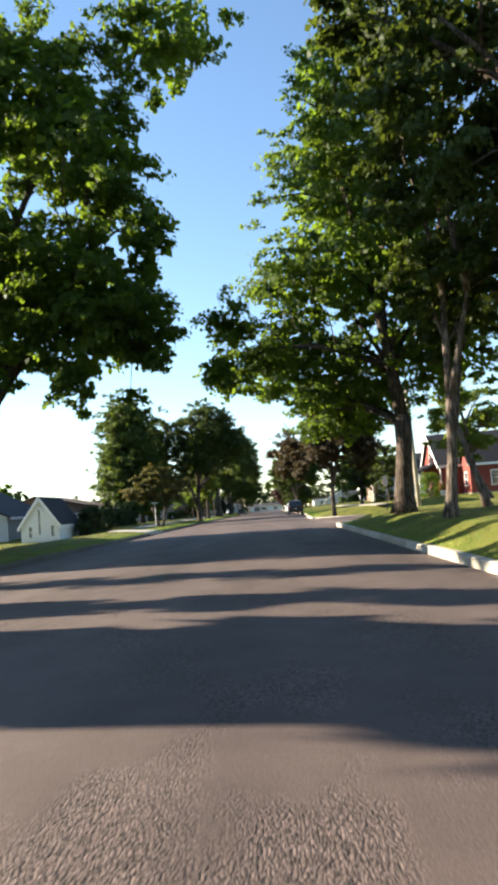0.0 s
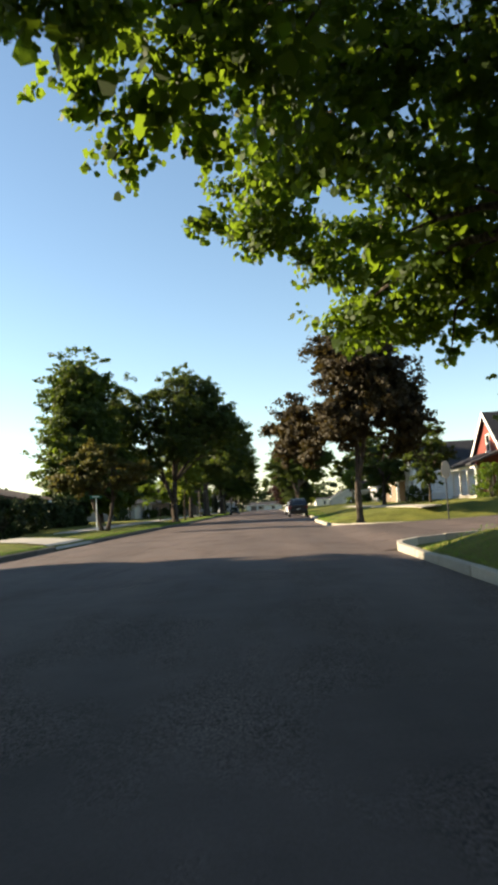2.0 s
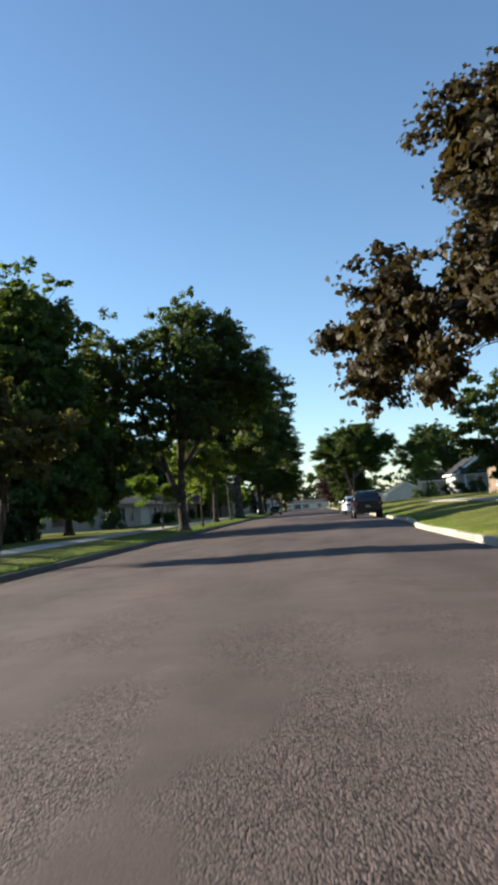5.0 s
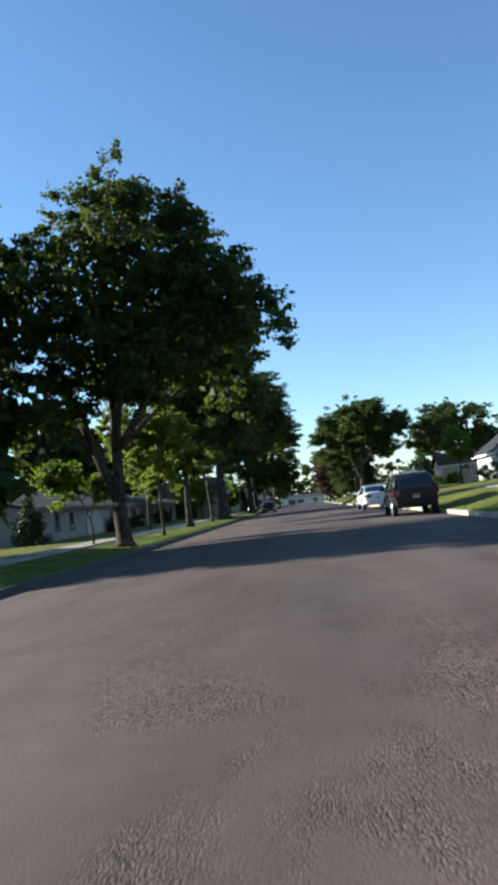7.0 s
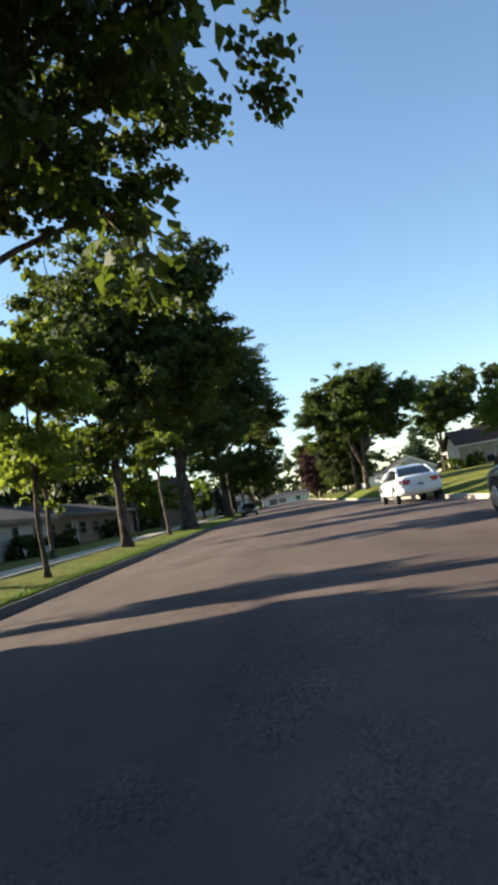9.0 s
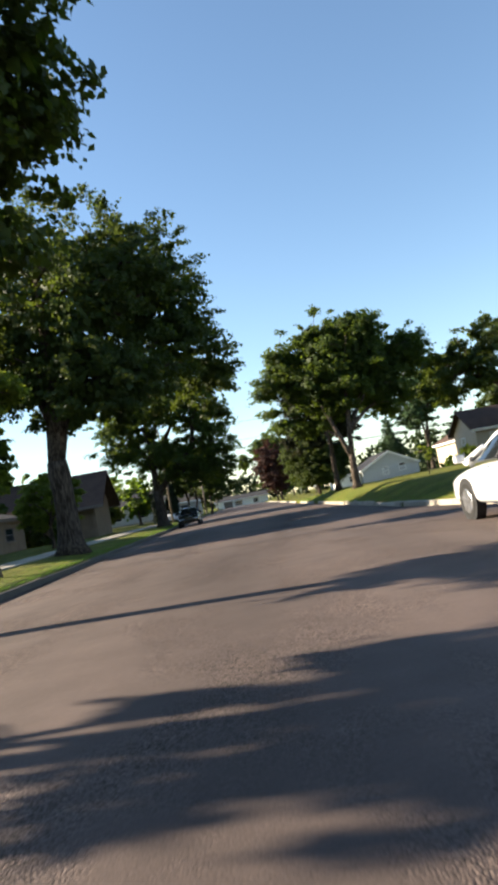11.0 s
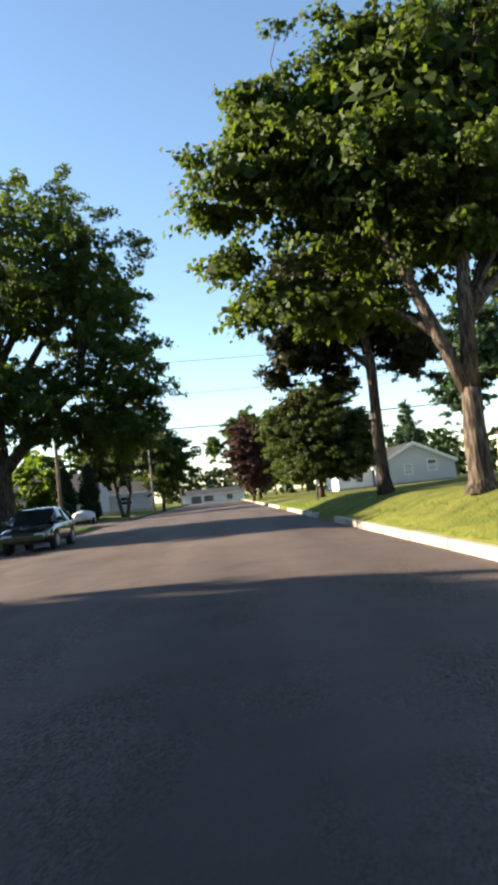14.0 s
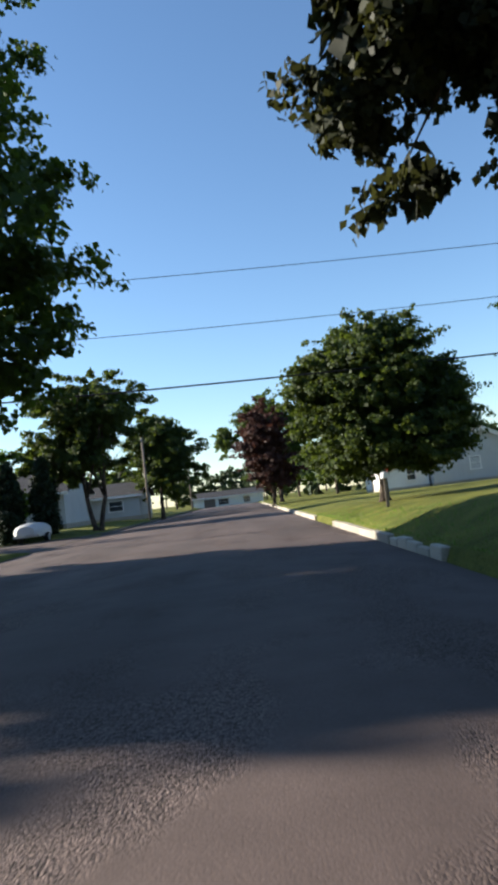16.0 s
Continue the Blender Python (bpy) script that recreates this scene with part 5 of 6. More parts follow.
wall_boards(h, 24.39, -1, 205, 218.5, 0.26, 3.45, 0.2, SIDING_CREAM)
boards(h, 24.4, 34, 204.99, 0.26, 3.45, 0.2, SIDING_CREAM)
h = house(16.6, 25.6, 235, 249, 2.2, 4.5, 'y', SIDING_SHADED, SHINGLE, "white gabled house with small windows", [('y-', 20.3, 1.1, 2.1, 0.8), ('y-', 23.0, 1.3, 2.4, 0.9)], zg=0.3, over=0.25)
boards(h, 16.6, 25.6, 234.99, 0.26, 2.15, 0.2, SIDING_SHADED)
rake(h, 16.6, 25.6, 235, 2.2, 4.5, 0.25)
h = house(12.5, 16.4, 235.8, 245, 2.0, 2.5, 'x', SIDING_WHITE, SHINGLE, "low white wing of a house, brightly sunlit", [('y-', 14.9, 0.8, 1.7, 0.7)], [('x-', 241, 1.0, 2.0)], zg=0.3, over=0.2)
wall_boards(h, 12.49, -1, 235.8, 245, 0.26, 2.0, 0.2, SIDING_WHITE)
# far end
house(-10.5, 4.5, 332, 342, 2.2, 3.4, 'x', SIDING_WHITE, SHINGLE, "low pale building across the far end of the street", [('y-', -4, 0.6, 1.8, 2.2), ('y-', 1, 0.6, 1.8, 1.4)], [('y-', -7, 2.4, 2.0)])


# ---------------------------------------------------------------- cars
def wheel(car, x, y, r, side):
    w = new("wheel")
    w.parent = car
    w.matrix_local = pose(x, y, r)
    bm = bmesh.new()
    bmesh.ops.create_cone(bm, cap_ends=True, segments=24, radius1=r, radius2=r, depth=0.22, matrix=Matrix.Rotation(radians(90), 4, 'Y'))
    bmesh.ops.bevel(bm, geom=[e for e in bm.edges if len(e.link_faces) == 2 and any(len(f.verts) > 4 for f in e.link_faces)], offset=0.03, segments=2, affect='EDGES')
    part("tyre", bm, RUBBER, w, smooth=False)
    bm = bmesh.new()
    o = side * 0.115
    bmesh.ops.create_cone(bm, cap_ends=True, segments=20, radius1=r * 0.64, radius2=r * 0.6, depth=0.012, matrix=Matrix.Translation((o, 0, 0)) @ Matrix.Rotation(radians(90 * side), 4, 'Y'))
    for k in range(5):
        bmesh.ops.create_cube(bm, size=1.0, matrix=Matrix.Translation((o + side * 0.012, 0, 0)) @ Matrix.Rotation(radians(72 * k), 4, 'X') @ Matrix.Translation((0, 0, r * 0.3)) @ Matrix.Diagonal((0.02, 0.07, r * 0.58, 1)))
    part("rim", bm, ALLOY, w)


def loft(sections, material, name, parent, smooth=True, label=""):
    """Skin over closed rings, capped at both ends."""
    bm = bmesh.new()
    rings = [[bm.verts.new(p) for p in s] for s in sections]
    n = len(rings[0])
    for a0, b0 in zip(rings, rings[1:]):
        for i in range(n):
            bm.faces.new((a0[i], a0[(i + 1) % n], b0[(i + 1) % n], b0[i]))
    bm.faces.new(rings[0][::-1])
    bm.faces.new(rings[-1])
    bmesh.ops.recalc_face_normals(bm, faces=bm.faces[:])
    ob = part(name, bm, material, parent, label)
    if smooth:
        me = ob.data
        me.polygons.foreach_set("use_smooth", [True] * len(me.polygons))
        mod = ob.modifiers.new("edges", 'EDGE_SPLIT')
        mod.split_angle = radians(38)
    return ob


def car(name, x, y, heading, body, cabin, paint, width, wheels, r, label, tail=None, lamp=(0.40, 0.27, 0.08), rails=False, category="car", size=1.0):
    """A parked car with its nose to +y before turning. body: (y, low, high, half width) from tail to nose;
    cabin: (y, half width at the belt, roof height, half width at the roof) from tail to nose over the belt line."""
    top = thing(name, pose(x, y, -0.01, 0, 0, heading), label, category)
    body, cabin = ([tuple(v * size for v in row) for row in rows] for rows in (body, cabin))
    width, wheels, r = width * size, [v * size for v in wheels], r * size

    def glide(rows, steps=4):
        """Rows in between, by a smooth curve through the given ones."""
        out = []
        for k in range(len(rows) - 1):
            p0, p1, p2, p3 = rows[max(k - 1, 0)], rows[k], rows[k + 1], rows[min(k + 2, len(rows) - 1)]
            for q in range(steps):
                u = q / steps
                out.append(tuple(0.5 * (2 * b + (c - a) * u + (2 * a - 5 * b + 4 * c - d) * u * u + (3 * b - a - 3 * c + d) * u ** 3) for a, b, c, d in zip(p0, p1, p2, p3)))
        return out + [rows[-1]]

    def power(v, e):
        return math.copysign(abs(v) ** e, v)
    secs = []
    for yy, lo, hi, hw in glide(body):
        ring = []
        for k in range(28):
            a0 = 2 * math.pi * (k + 0.5) / 28
            cx, cz = power(math.cos(a0), 0.42), power(math.sin(a0), 0.36)
            belly = 1.0 - 0.05 * max(0.0, cz) ** 2
            ring.append((hw * cx * belly, yy, (lo + hi) / 2 + (hi - lo) / 2 * cz))
        secs.append(ring)
    loft(secs, paint, "body", top)
    belt = max(b[2] for b in body) - 0.08
    secs = []
    for yy, hb, zr, hr in glide(cabin):
        ring = [(-hb, yy, belt), (hb, yy, belt)]
        for u in (0.35, 0.7):
            ring.append((hb + (hr + 0.02 - hb) * u, yy, belt + (zr - 0.1 - belt) * u))
        ring += [(hr + 0.02, yy, zr - 0.1), (hr - 0.015, yy, zr - 0.035), (hr - 0.09, yy, zr - 0.006), (0.0, yy, zr + 0.012), (-hr + 0.09, yy, zr - 0.006), (-hr + 0.015, yy, zr - 0.035), (-hr - 0.02, yy, zr - 0.1)]
        for u in (0.7, 0.35):
            ring.append((-hb - (hr + 0.02 - hb) * u, yy, belt + (zr - 0.1 - belt) * u))
        secs.append(ring)
    loft(secs, CAR_GLASS, "greenhouse_glass", top, label="dark tinted windows")
    # roof skin and pillars
    inner = cabin[1:-1]
    secs = [[(-hr - 0.035, yy, zr - 0.10), (hr + 0.035, yy, zr - 0.10), (hr - 0.005, yy, zr - 0.02), (hr - 0.09, yy, zr + 0.014), (0.0, yy, zr + 0.032), (-hr + 0.09, yy, zr + 0.014), (-hr + 0.005, yy, zr - 0.02)] for yy, hb, zr, hr in glide(inner)]
    loft(secs, paint, "roof", top)
    for k, (p, q) in enumerate(((cabin[0], cabin[1]), (cabin[-1], cabin[-2]))):
        for sg in (-1, 1):
            V, Fc = tube([(sg * p[1], p[0], belt), (sg * (q[3] + 0.0), q[0], q[2] - 0.03)], [0.075, 0.06], 8)
            raw("pillar", V, Fc, paint, top, smooth=True)
    mid = (inner[0][0] + inner[-1][0]) / 2 - 0.1
    for sg in (-1, 1):
        V, Fc = tube([(sg * (width / 2 - 0.05), mid, belt), (sg * (inner[0][3] + 0.02), mid - 0.05, inner[0][2] - 0.06)], [0.05, 0.04], 6)
        raw("pillar", V, Fc, PLASTIC, top)
    # mirrors, wheels, bumpers
    my = cabin[-1][0] - 0.25
    for sg in (-1, 1):
        lo, hi = sorted((sg * (width / 2 - 0.02), sg * (width / 2 + 0.2)))
        box_part("mirror", (lo, hi, my - 0.07, my + 0.07, belt + 0.02, belt + 0.18), paint, top, bevel=0.03)
    for yy in wheels:
        for sg in (-1, 1):
            wheel(top, sg * (width / 2 - 0.1), yy, r, sg)
            bm = bmesh.new()
            lo, hi = sorted((sg * (width / 2 - 0.2), sg * (width / 2 + 0.006)))
            bmesh.ops.create_cone(bm, cap_ends=True, segments=20, radius1=r + 0.07, radius2=r + 0.07, depth=hi - lo, matrix=Matrix.Translation(((lo + hi) / 2, yy, r + 0.02)) @ Matrix.Rotation(radians(90), 4, 'Y'))
            part("wheel_arch", bm, PLASTIC, top)
    y0, y1 = body[0][0], body[-1][0]
    hw0 = body[0][3]
    box_part("bumper", (-hw0 + 0.02, hw0 - 0.02, y0 - 0.07, y0 + 0.12, body[0][1] + 0.05, body[0][1] + 0.3), paint, top, bevel=0.04, label="rear bumper")
    box_part("bumper", (-body[-1][3] + 0.02, body[-1][3] - 0.02, y1 - 0.12, y1 + 0.07, body[-1][1] + 0.03, body[-1][1] + 0.25), paint, top, bevel=0.04, label="front bumper")
    zt = body[0][2]
    for sg in (-1, 1):
        bm = bmesh.new()
        wide, low, high_ = lamp
        a0, a1 = hw0 - wide, hw0 + 0.085
        prof = [(a0 + 0.10, zt - low), (a1, zt - low + 0.04), (a1, zt - high_), (a0, zt - high_ - 0.02)]
        ends = [[bm.verts.new((sg * u, yy + (0.0 if u < hw0 else 0.09), zz)) for u, zz in prof] for yy in (y0 - 0.06, y0 + 0.2)]
        bm.faces.new(ends[0])
        bm.faces.new(ends[1][::-1])
        for k in range(4):
            bm.faces.new((ends[0][k], ends[0][(k + 1) % 4], ends[1][(k + 1) % 4], ends[1][k]))
        bmesh.ops.recalc_face_normals(bm, faces=bm.faces[:])
        bmesh.ops.bevel(bm, geom=bm.edges[:], offset=0.012, segments=1, affect='EDGES')
        part("tail_light", bm, tail or TAIL, top)
        if rails:
            V, Fc = tube([(sg * (inner[0][3] - 0.06), inner[0][0], inner[0][2] + 0.01), (sg * (inner[0][3] - 0.06), inner[0][0] + 0.15, inner[0][2] + 0.07), (sg * (inner[0][3] - 0.06), inner[-1][0] - 0.15, inner[-1][2] + 0.07), (sg * (inner[0][3] - 0.06), inner[-1][0], inner[-1][2] + 0.01)], [0.018] * 4, 6)
            raw("roof_rail", V, Fc, PLASTIC, top)
        hwn = body[-1][3]
        lo, hi = sorted((sg * (hwn - 0.36), sg * (hwn + 0.015)))
        box_part("headlight", (lo, hi, y1 - 0.3, y1 + 0.02, body[-1][2] - 0.20, body[-1][2] - 0.05), LAMP_CLEAR, top, bevel=0.03)
    p = box_part("number_plate", (-0.15, 0.15, y0 - 0.085, y0 - 0.03, body[0][1] + 0.32, body[0][1] + 0.46), PLATE, top)
    box_part("bar", (-0.11, 0.11, y0 - 0.089, y0 - 0.084, body[0][1] + 0.36, body[0][1] + 0.43), INK, p)
    box_part("grille", (-0.45, 0.45, y1 + 0.0, y1 + 0.03, body[-1][1] + 0.22, body[-1][2] - 0.12), PLASTIC, top, bevel=0.01)
    for sg in (-1, 1):
        for hy in (mid - 0.55, mid + 0.45):
            lo, hi = sorted((sg * (width / 2 - 0.01), sg * (width / 2 + 0.025)))
            box_part("door_handle", (lo, hi, hy, hy + 0.18, belt - 0.14, belt - 0.10), paint, top)
    return top


car("suv", 3.0, 108.6, 0,
    [(0.0, 0.42, 1.12, 0.86), (0.25, 0.34, 1.16, 0.92), (1.2, 0.30, 1.14, 0.93), (3.2, 0.30, 1.10, 0.93), (3.9, 0.32, 1.02, 0.92), (4.5, 0.36, 0.92, 0.86), (4.72, 0.42, 0.78, 0.74)],
    [(0.12, 0.82, 1.18, 0.74), (0.5, 0.86, 1.70, 0.66), (1.6, 0.87, 1.75, 0.67), (2.5, 0.87, 1.70, 0.66), (3.5, 0.84, 1.12, 0.72)],
    CAR_DARK, 1.86, (0.95, 3.72), 0.36, "dark blue sport-utility car parked at the kerb", tail=TAIL_DARK, lamp=(0.26, 0.36, 0.06), rails=True, size=1.1)
car("sedan", 3.27, 129.2, 3,
    [(0.0, 0.36, 1.00, 0.76), (0.12, 0.30, 1.07, 0.86), (0.6, 0.27, 1.08, 0.91), (1.6, 0.25, 1.02, 0.915), (3.1, 0.25, 0.98, 0.91), (4.0, 0.27, 0.90, 0.90), (4.6, 0.30, 0.78, 0.82), (4.85, 0.38, 0.66, 0.66)],
    [(0.55, 0.74, 1.06, 0.62), (1.25, 0.82, 1.40, 0.60), (1.9, 0.84, 1.49, 0.61), (2.6, 0.84, 1.46, 0.60), (3.2, 0.83, 1.26, 0.63), (3.75, 0.80, 0.98, 0.68)],
    CAR_WHITE, 1.82, (0.95, 3.7), 0.34, "white sedan parked at the kerb, red tail lights", lamp=(0.46, 0.32, 0.09), size=1.18)
car("sedan", -7.3, 183.4, 180,
    [(0.0, 0.42, 1.04, 0.80), (0.2, 0.32, 1.06, 0.88), (1.0, 0.26, 1.04, 0.91), (3.1, 0.26, 1.0, 0.91), (4.0, 0.28, 0.92, 0.90), (4.5, 0.32, 0.82, 0.84), (4.75, 0.36, 0.72, 0.72)],
    [(0.35, 0.80, 1.08, 0.66), (1.1, 0.84, 1.48, 0.62), (2.0, 0.85, 1.52, 0.62), (2.7, 0.85, 1.47, 0.61), (3.6, 0.82, 1.0, 0.70)],
    CAR_BLACK, 1.82, (0.95, 3.65), 0.33, "black hatchback parked at the kerb, nose towards the street's near end")


# ---------------------------------------------------------------- poles and wires
def utility_pole(x, y, h, r, label, lean=(0, 0), arm=True, mat_=None):
    top = thing("utility_pole", pose(x, y, ground_z(x, y) - 0.05), label, "pole", "utility poles")
    V, Fc = tube([(0, 0, 0), (lean[0] * 0.5, lean[1] * 0.5, h * 0.5), (lean[0], lean[1], h)], [r, r * 0.85, r * 0.7], 12)
    raw("shaft", V, Fc, mat_ or WOOD, top, smooth=True)
    if arm:
        box_part("cross_arm", (lean[0] - 0.06, lean[0] + 0.06, lean[1] - 0.9, lean[1] + 0.9, h - 0.5, h - 0.38), WOOD, top)
        for s in (-0.8, -0.4, 0.4, 0.8):
            V, Fc = tube([(lean[0], lean[1] + s, h - 0.38), (lean[0], lean[1] + s, h - 0.24)], [0.045, 0.03], 8)
            raw("insulator", V, Fc, STEEL, top)
    return top


utility_pole(8.4, 51.2, 7.6, 0.14, "weathered wooden pole at the street corner", lean=(-0.15, 0), arm=False, mat_=WOOD_PALE)
utility_pole(-10.6, 200.2, 10.6, 0.12, "wooden utility pole with a cross arm at the grass corner", arm=True)
utility_pole(-7.2 - 2.0, 247.0, 8.4, 0.14, "wooden utility pole in the far verge", arm=True)
utility_pole(-9.3, 310.0, 8.0, 0.14, "wooden utility pole further off", arm=True)


def wire(a0, b0, sag, r, label):
    """A cable hung between two points."""
    pts = []
    for k in range(25):
        u = k / 24
        p = Vector(a0).lerp(Vector(b0), u)
        p.z -= sag * 4 * u * (1 - u)
        pts.append(p)
    V, Fc = tube(pts, [r] * 25, 5)
    return tagged(raw("overhead_wire", V, Fc, CABLE, smooth=True), label, "wire", "overhead wires")


wire((-10.6, 200.2, 6.0), (32, 200.0, 5.9), 0.35, 0.035, "thick black cable hung across the street")
wire((-10.6, 200.2, 8.2), (32, 200.4, 8.3), 0.4, 0.014, "thin wire hung across the street")
wire((-10.6, 199.5, 10.2), (32, 199.4, 10.0), 0.4, 0.014, "thin wire hung across the street")
wire((-10.6, 200.9, 10.2), (-9.2, 247.0, 8.1), 0.5, 0.012, "thin wire running along the street")
wire((-9.2, 247.0, 8.0), (-9.3, 310.0, 7.6), 0.6, 0.014, "thin wire running along the street")
utility_pole(32.3, 200.2, 11.0, 0.15, "wooden utility pole beyond the lawns", arm=True)


# ---------------------------------------------------------------- shrubs and hedges
def shrub(x, y, rx, ry, h, label, leaves, seed, kind_="round", leaf=0.12, count=4000, name="shrub", group=""):
    """A shrub on short stems; 'cone' tapers to a point, 'column' stands slim, 'round' is a mound."""
    rnd = random.Random(seed)
    z0 = ground_z(x, y) - 0.03
    top = thing(name, pose(x, y, z0), label, "shrub", group)
    rows, st = [], []
    n = max(24, int((60 if kind_ == "column" else 26) * rx * h))
    for k in range(n):
        u = rnd.random()
        t = rnd.uniform(0, 2 * math.pi)
        if kind_ == "cone":
            u = 1 - math.sqrt(u)
            w = max(0.06, 1 - u)
        elif kind_ == "column":
            w = (0.86 + 0.14 * math.sin(u * 5)) * min(1.0, (1 - u) * 2.2 + 0.05)
        else:
            w = math.sqrt(max(0.05, 1 - (max(0.0, u - 0.35) / 0.68) ** 2))
        q = rnd.uniform(0.55, 0.95)
        r = min(0.34, rx * 0.42) * rnd.uniform(0.7, 1.2)
        rows.append((rx * w * q * math.cos(t), ry * w * q * math.sin(t), 0.12 + u * (h - 0.15), math.cos(t) * 0.8, math.sin(t) * 0.8, 0.5, r))
    for k in range(5):
        t = k * 1.3
        st.append(tube([(0.05 * math.cos(t), 0.05 * math.sin(t), -0.05), (0.3 * rx * math.cos(t), 0.3 * ry * math.sin(t), h * 0.45), (0.15 * rx * math.cos(t), 0.15 * ry * math.sin(t), h * 0.8)], [0.035, 0.025, 0.01], 5))
    V, Fc = join(*st)
    raw("stems", V, Fc, BARK, top)
    crown_mesh("foliage", rows, leaf, count, leaves, top, seed, flat=1.0)
    return top


shrub(-17.0, 114.6, 1.15, 1.15, 2.9, "dark conical evergreen shrub beside the stucco house", LEAF_FIR, 201, "cone", 0.11, 5000)
shrub(-17.0, 134.0, 1.0, 0.9, 1.2, "round dark shrub at the house wall", LEAF_DARK, 202)
shrub(-19.0, 148.0, 1.1, 0.9, 1.1, "round dark shrub at the brick wall", LEAF_DARK, 203)
shrub(-19.0, 162.0, 1.2, 1.0, 1.3, "round dark shrub at the brick wall", LEAF_DARK, 204)
for k, (cx, cy) in enumerate(((-14.0, 218.0), (-12.1, 218.8))):
    shrub(cx, cy, 0.82, 0.82, (5.0, 4.8)[k], "tall slim dark-green arborvitae", LEAF_CEDAR, 210 + k, "column", 0.15, 13000, name="arborvitae", group="arborvitae row")
shrub(15.4, 81.4, 1.3, 1.2, 2.4, "rounded bright-green shrub at the porch", LEAF, 221)
shrub(13.3, 96.4, 1.1, 0.9, 1.5, "leafy shrub in front of the white house", LEAF_DARK, 222)
shrub(16.4, 148.6, 1.5, 1.0, 1.6, "dark dense shrub beside the columned porch", LEAF_DARK, 223)
shrub(18.8, 147.8, 1.3, 1.0, 1.4, "dark dense shrub beside the columned porch", LEAF_DARK, 224)
shrub(15.6, 175.5, 1.0, 0.9, 1.3, "pale-green shrub by the cream house", LEAF_PALE, 225)
shrub(18.0, 175.8, 1.1, 0.9, 1.5, "pale-green shrub by the cream house", LEAF, 226)
shrub(22.6, 205.4, 1.1, 1.0, 1.4, "small green shrub by the cream house", LEAF, 227)
shrub(23.2, 209.0, 1.2, 1.0, 1.1, "small green shrub by the cream house", LEAF_DARK, 228)
for k in range(12):
    shrub(-16.6 + 0.12 * math.sin(k * 2.1), 73.5 + 1.95 * k, 0.85, 1.15, 2.3 + 0.15 * math.sin(k * 1.7), "dark clipped hedge bush in a row", LEAF_WOODS, 230 + k, "round", 0.18, 2100, name="hedge_bush", group="hedge before the brown house")
for k, (cx, cy, r_) in enumerate(((-20.5, 103.5, 1.6), (-18.6, 178.6, 1.4), (-21.0, 180, 1.6), (26.5, 150, 1.8), (24.0, 146, 1.6))):
    shrub(cx, cy, r_, r_, 2.2 + 0.3 * (k % 3), "tall dark-green garden bush between the houses", LEAF_DARK, 250 + k, "round", 0.18, 5000, group="bushes between the houses")


# ---------------------------------------------------------------- signs and small things
def post_sign(x, y, h, label, kind_, wide, high, face_mat, post_mat, turn=0):
    top = thing("street_sign", pose(x, y, ground_z(x, y) - 0.05, 0, 0, turn), label, "sign")
    V, Fc = tube([(0, 0, 0), (0, 0, h)], [0.035, 0.03], 8)
    raw("post", V, Fc, post_mat, top)
    bm = bmesh.new()
    if kind_ == "oval":
        r = bmesh.ops.create_cone(bm, cap_ends=True, segments=28, radius1=0.5, radius2=0.5, depth=0.03, matrix=Matrix.Translation((0, -0.05, h - high / 2 + 0.1)) @ Matrix.Diagonal((wide, 1, high, 1)) @ Matrix.Rotation(radians(90), 4, 'X'))
    else:
        box(bm, -wide / 2, wide / 2, -0.065, -0.035, h - high, h, bevel=0.008)
    plate = part("plate", bm, face_mat, top)
    for k, (a0, b0) in enumerate(((-0.30, 0.30),)[:1 if kind_ != "oval" else 0]):
        zz = h - high / 2 + 0.1 - k * 0.18 if kind_ == "oval" else h - high / 2
        box_part("bar", (a0 * wide, b0 * wide, -0.072, -0.066, zz - 0.035, zz + 0.035), SIGN_WHITE if face_mat is SIGN_GREEN else INK, plate)
    return top


post_sign(9.0, 67.4, 3.05, "cream oval sign on a thin dark post", "oval", 0.46, 0.9, SIDING_CREAM, PLASTIC)
post_sign(-10.8, 76.2, 2.3, "green street-name sign on a pale post", "box", 0.75, 0.2, SIGN_GREEN, SIGN_WHITE)
post_sign(16.5, 80.6, 0.55, "small white board in front of the porch", "box", 0.6, 0.42, SIGN_WHITE, STEEL)


def mailbox(x, y, label):
    top = thing("mailbox", pose(x, y, ground_z(x, y) - 0.05), label, "mailbox")
    box_part("post", (-0.05, 0.05, -0.05, 0.05, 0, 1.0), WOOD, top)
    bm = bmesh.new()
    prof = [(-0.1, 0.0), (0.1, 0.0)] + [(0.1 * math.cos(radians(a0)), 0.12 + 0.1 * math.sin(radians(a0))) for a0 in range(0, 181, 20)]
    vs = [[bm.verts.new((u, yy, 1.0 + zz)) for u, zz in prof] for yy in (-0.26, 0.26)]
    bm.faces.new(vs[0])
    bm.faces.new(vs[1][::-1])
    for k in range(len(prof)):
        bm.faces.new((vs[0][k], vs[0][(k + 1) % len(prof)], vs[1][(k + 1) % len(prof)], vs[1][k]))
    bmesh.ops.recalc_face_normals(bm, faces=bm.faces[:])
    part("box", bm, SIGN_WHITE, top)
    box_part("flag", (0.1, 0.115, -0.1, 0.02, 1.1, 1.3), TAIL, top)


mailbox(5.1, 196.5, "pale mailbox on a wooden post near the linden")


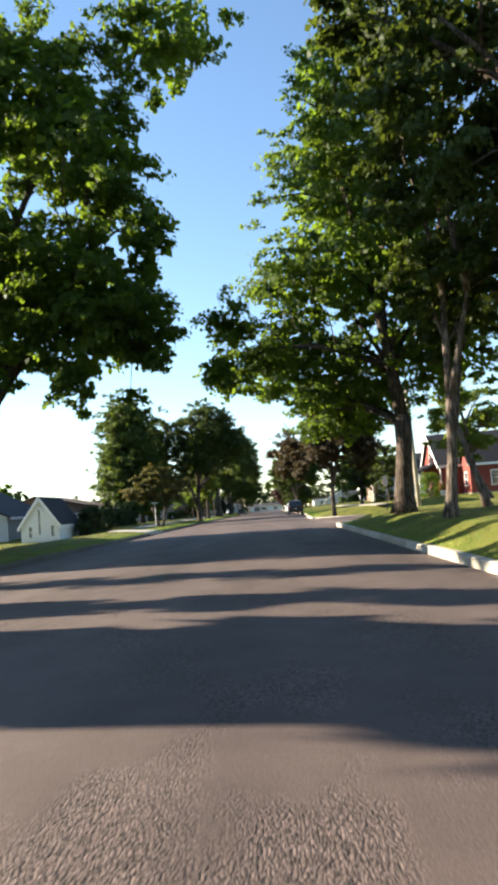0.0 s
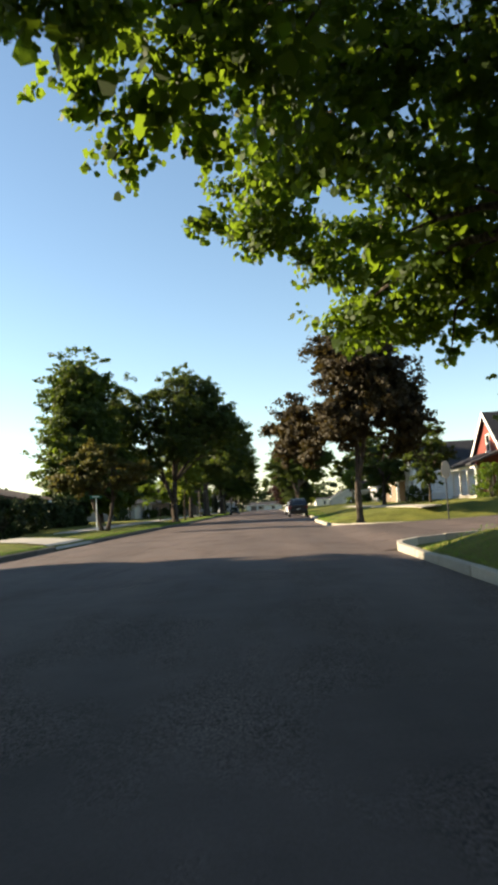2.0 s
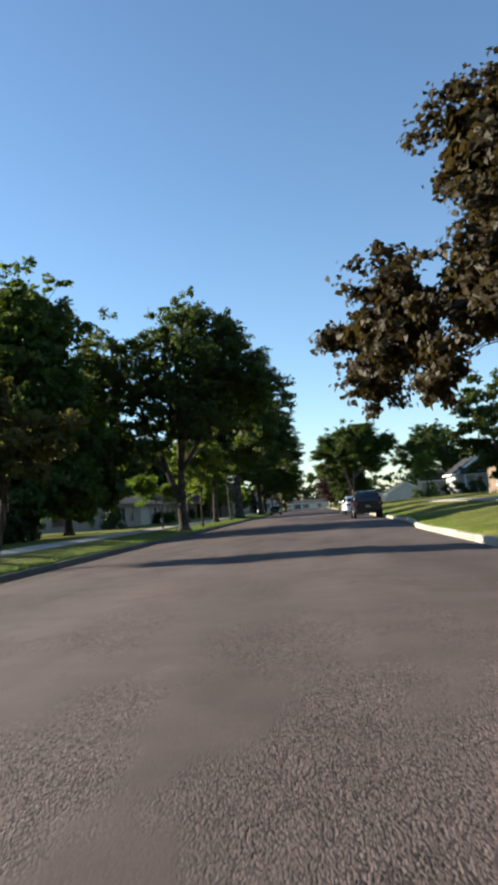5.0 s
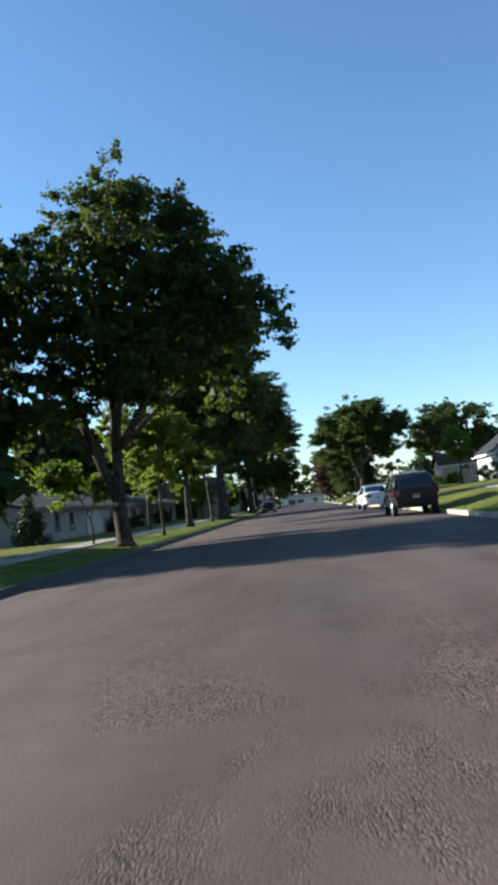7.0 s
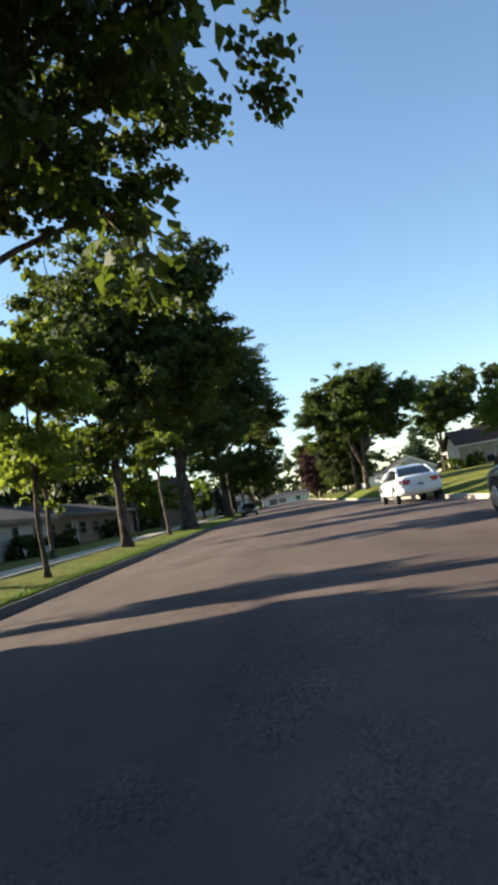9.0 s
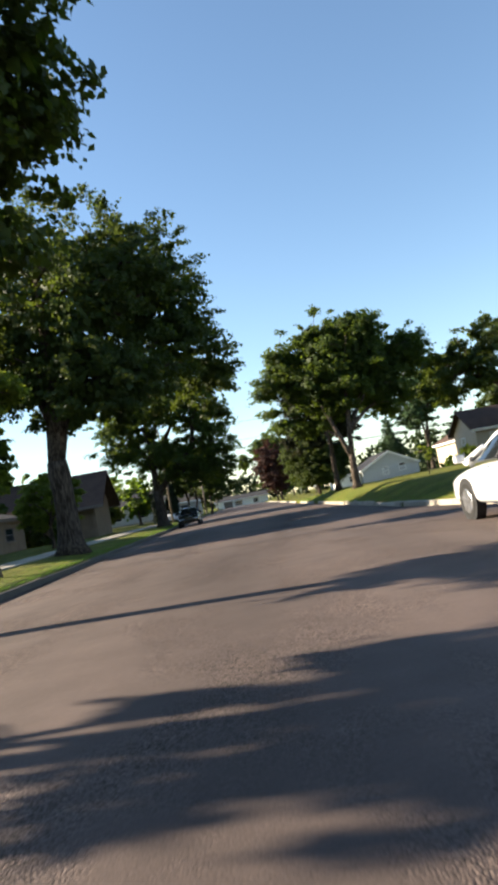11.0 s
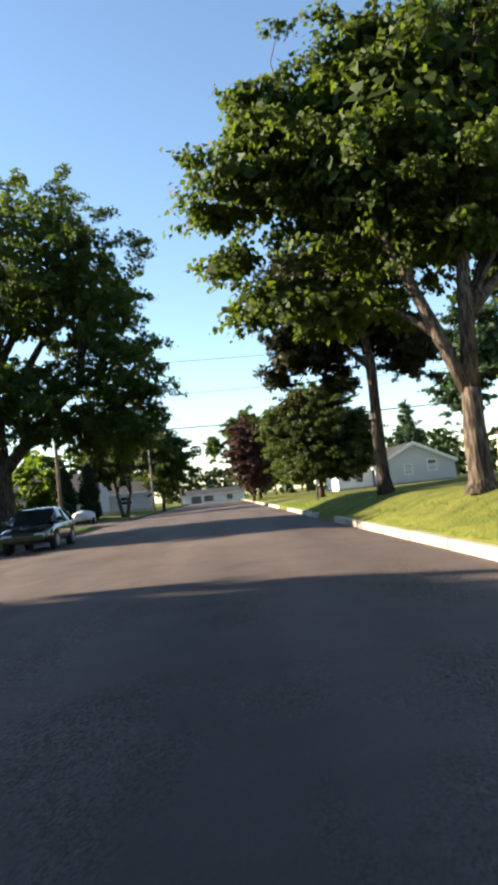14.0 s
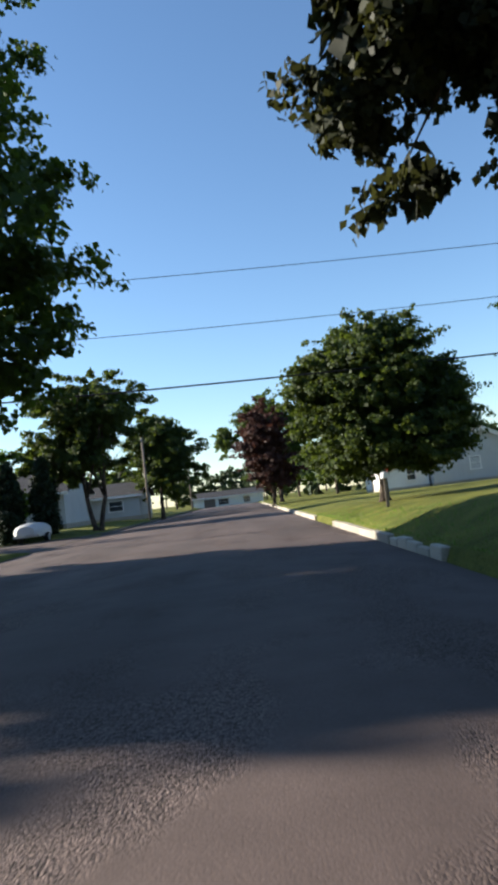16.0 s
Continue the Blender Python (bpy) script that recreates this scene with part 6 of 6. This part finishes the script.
def covered_trailer(x, y, label):
    """A small trailer under a rounded pale cover."""
    top = thing("trailer", pose(x, y, ground_z(x, y)), label, "trailer")
    secs = []
    for yy, s_ in ((-1.5, 0.6), (-1.2, 0.9), (0, 1.0), (1.2, 0.95), (1.5, 0.6)):
        secs.append([(-0.85 * s_, yy, 0.55)] + [(0.85 * s_ * math.cos(radians(a0)), yy, 0.75 + 0.5 * s_ * math.sin(radians(a0))) for a0 in range(180, -1, -20)] + [(0.85 * s_, yy, 0.55)])
    loft(secs, SIDING_GREY, "cover", top)
    box_part("frame", (-0.75, 0.75, -1.4, 1.4, 0.42, 0.56), STEEL, top)
    box_part("tow_bar", (-0.05, 0.05, -2.3, -1.4, 0.42, 0.52), STEEL, top)
    for sg in (-1, 1):
        wheel(top, sg * 0.82, 0.1, 0.3, sg)


covered_trailer(-12.3, 216.4, "white rounded covered trailer parked between arborvitae")

# ---------------------------------------------------------------- background trees between the houses
for k, (cx, cy, r_, hh) in enumerate(((-33, 90, 4, 8), (-33.5, 165, 3.4, 6.5), (-24, 180, 2.2, 6.0), (-17, 221, 3.2, 7.0), (-22.5, 224, 3.4, 7.5), (-28, 220, 3.6, 7.0), (-30, 212, 4.0, 9.5), (-19.5, 246, 3.6, 8.5), (-15, 268, 3.8, 8.5), (-22, 290, 4.6, 9.0), (-13, 320, 4.0, 8.0), (13, 272, 4.0, 8.0), (10, 300, 4.5, 9.0), (8, 322, 4.0, 8.0), (30, 118, 4.0, 8.5), (28, 142, 4.2, 8.0), (27, 155, 4.0, 8.5), (31, 182, 4.4, 9.0), (27, 100, 4.0, 9.0), (25.5, 108, 3.4, 7.0))):
    pale = k in (18,)
    tree(cx, cy, "leafy garden tree behind the houses", [(cx, cy, hh * 0.62, r_, r_, hh * 0.4), (cx + 0.3 * r_, cy, hh * 0.45, r_ * 0.8, r_ * 0.8, hh * 0.3)], 0.2, 2.0, 0.46, 2400, LEAF_PALE if pale else LEAF_DARK if k % 3 else LEAF, seed=300 + k, sprays=70, spray=1.0, limbs=5, core=0.3, group="garden trees")
tree(7.4, 157.6, "thin sapling staked on the lawn", [(7.4, 157.6, 2.0, 0.5, 0.5, 0.6)], 0.025, 1.2, 0.1, 500, LEAF_PALE, seed=390, sprays=12, spray=0.25, limbs=3)


# ---------------------------------------------------------------- grass along the kerbs
def verge_grass():
    """Uncut blades along the kerbs and over the near lawns."""
    rng = np.random.default_rng(9)
    n = 55000
    y = rng.uniform(4, 205, n)
    right = rng.random(n) < 0.55
    d = np.abs(rng.normal(0, 1, n)) ** 1.6 * 0.9 + 0.02
    keep = ~(right & (y > 47) & (y < 76)) & ~(~right & ((y > 59.5) & (y < 66.5) | (y > 200))) & (np.abs(d - 2.4) > 0.9) & (d < 4.2)
    y, right, d = y[keep], right[keep], d[keep]
    V = np.empty((len(y), 3, 3))
    for k in range(len(y)):
        x = right_kerb(y[k]) + 0.19 + d[k] if right[k] else LEFT_KERB - 0.19 - d[k]
        z = ground_z(x, y[k]) - 0.015
        h = rng.uniform(0.04, 0.10)
        t = rng.uniform(0, math.pi)
        w = rng.uniform(0.006, 0.014)
        lx, ly = rng.normal(0, 0.03, 2)
        V[k] = ((x - w * math.cos(t), y[k] - w * math.sin(t), z), (x + w * math.cos(t), y[k] + w * math.sin(t), z), (x + lx, y[k] + ly, z + h))
    m = len(y)
    me = bpy.data.meshes.new("grass")
    me.vertices.add(m * 3)
    me.vertices.foreach_set("co", V.reshape(-1))
    me.loops.add(m * 3)
    me.loops.foreach_set("vertex_index", np.arange(m * 3, dtype=np.int32))
    me.polygons.add(m)
    me.polygons.foreach_set("loop_start", np.arange(0, m * 3, 3, dtype=np.int32))
    me.update(calc_edges=True)
    me.materials.append(BLADE)
    return tagged(new("grass", me), "uncut green grass blades along the kerbs", "grass", kind="stuff")


verge_grass()
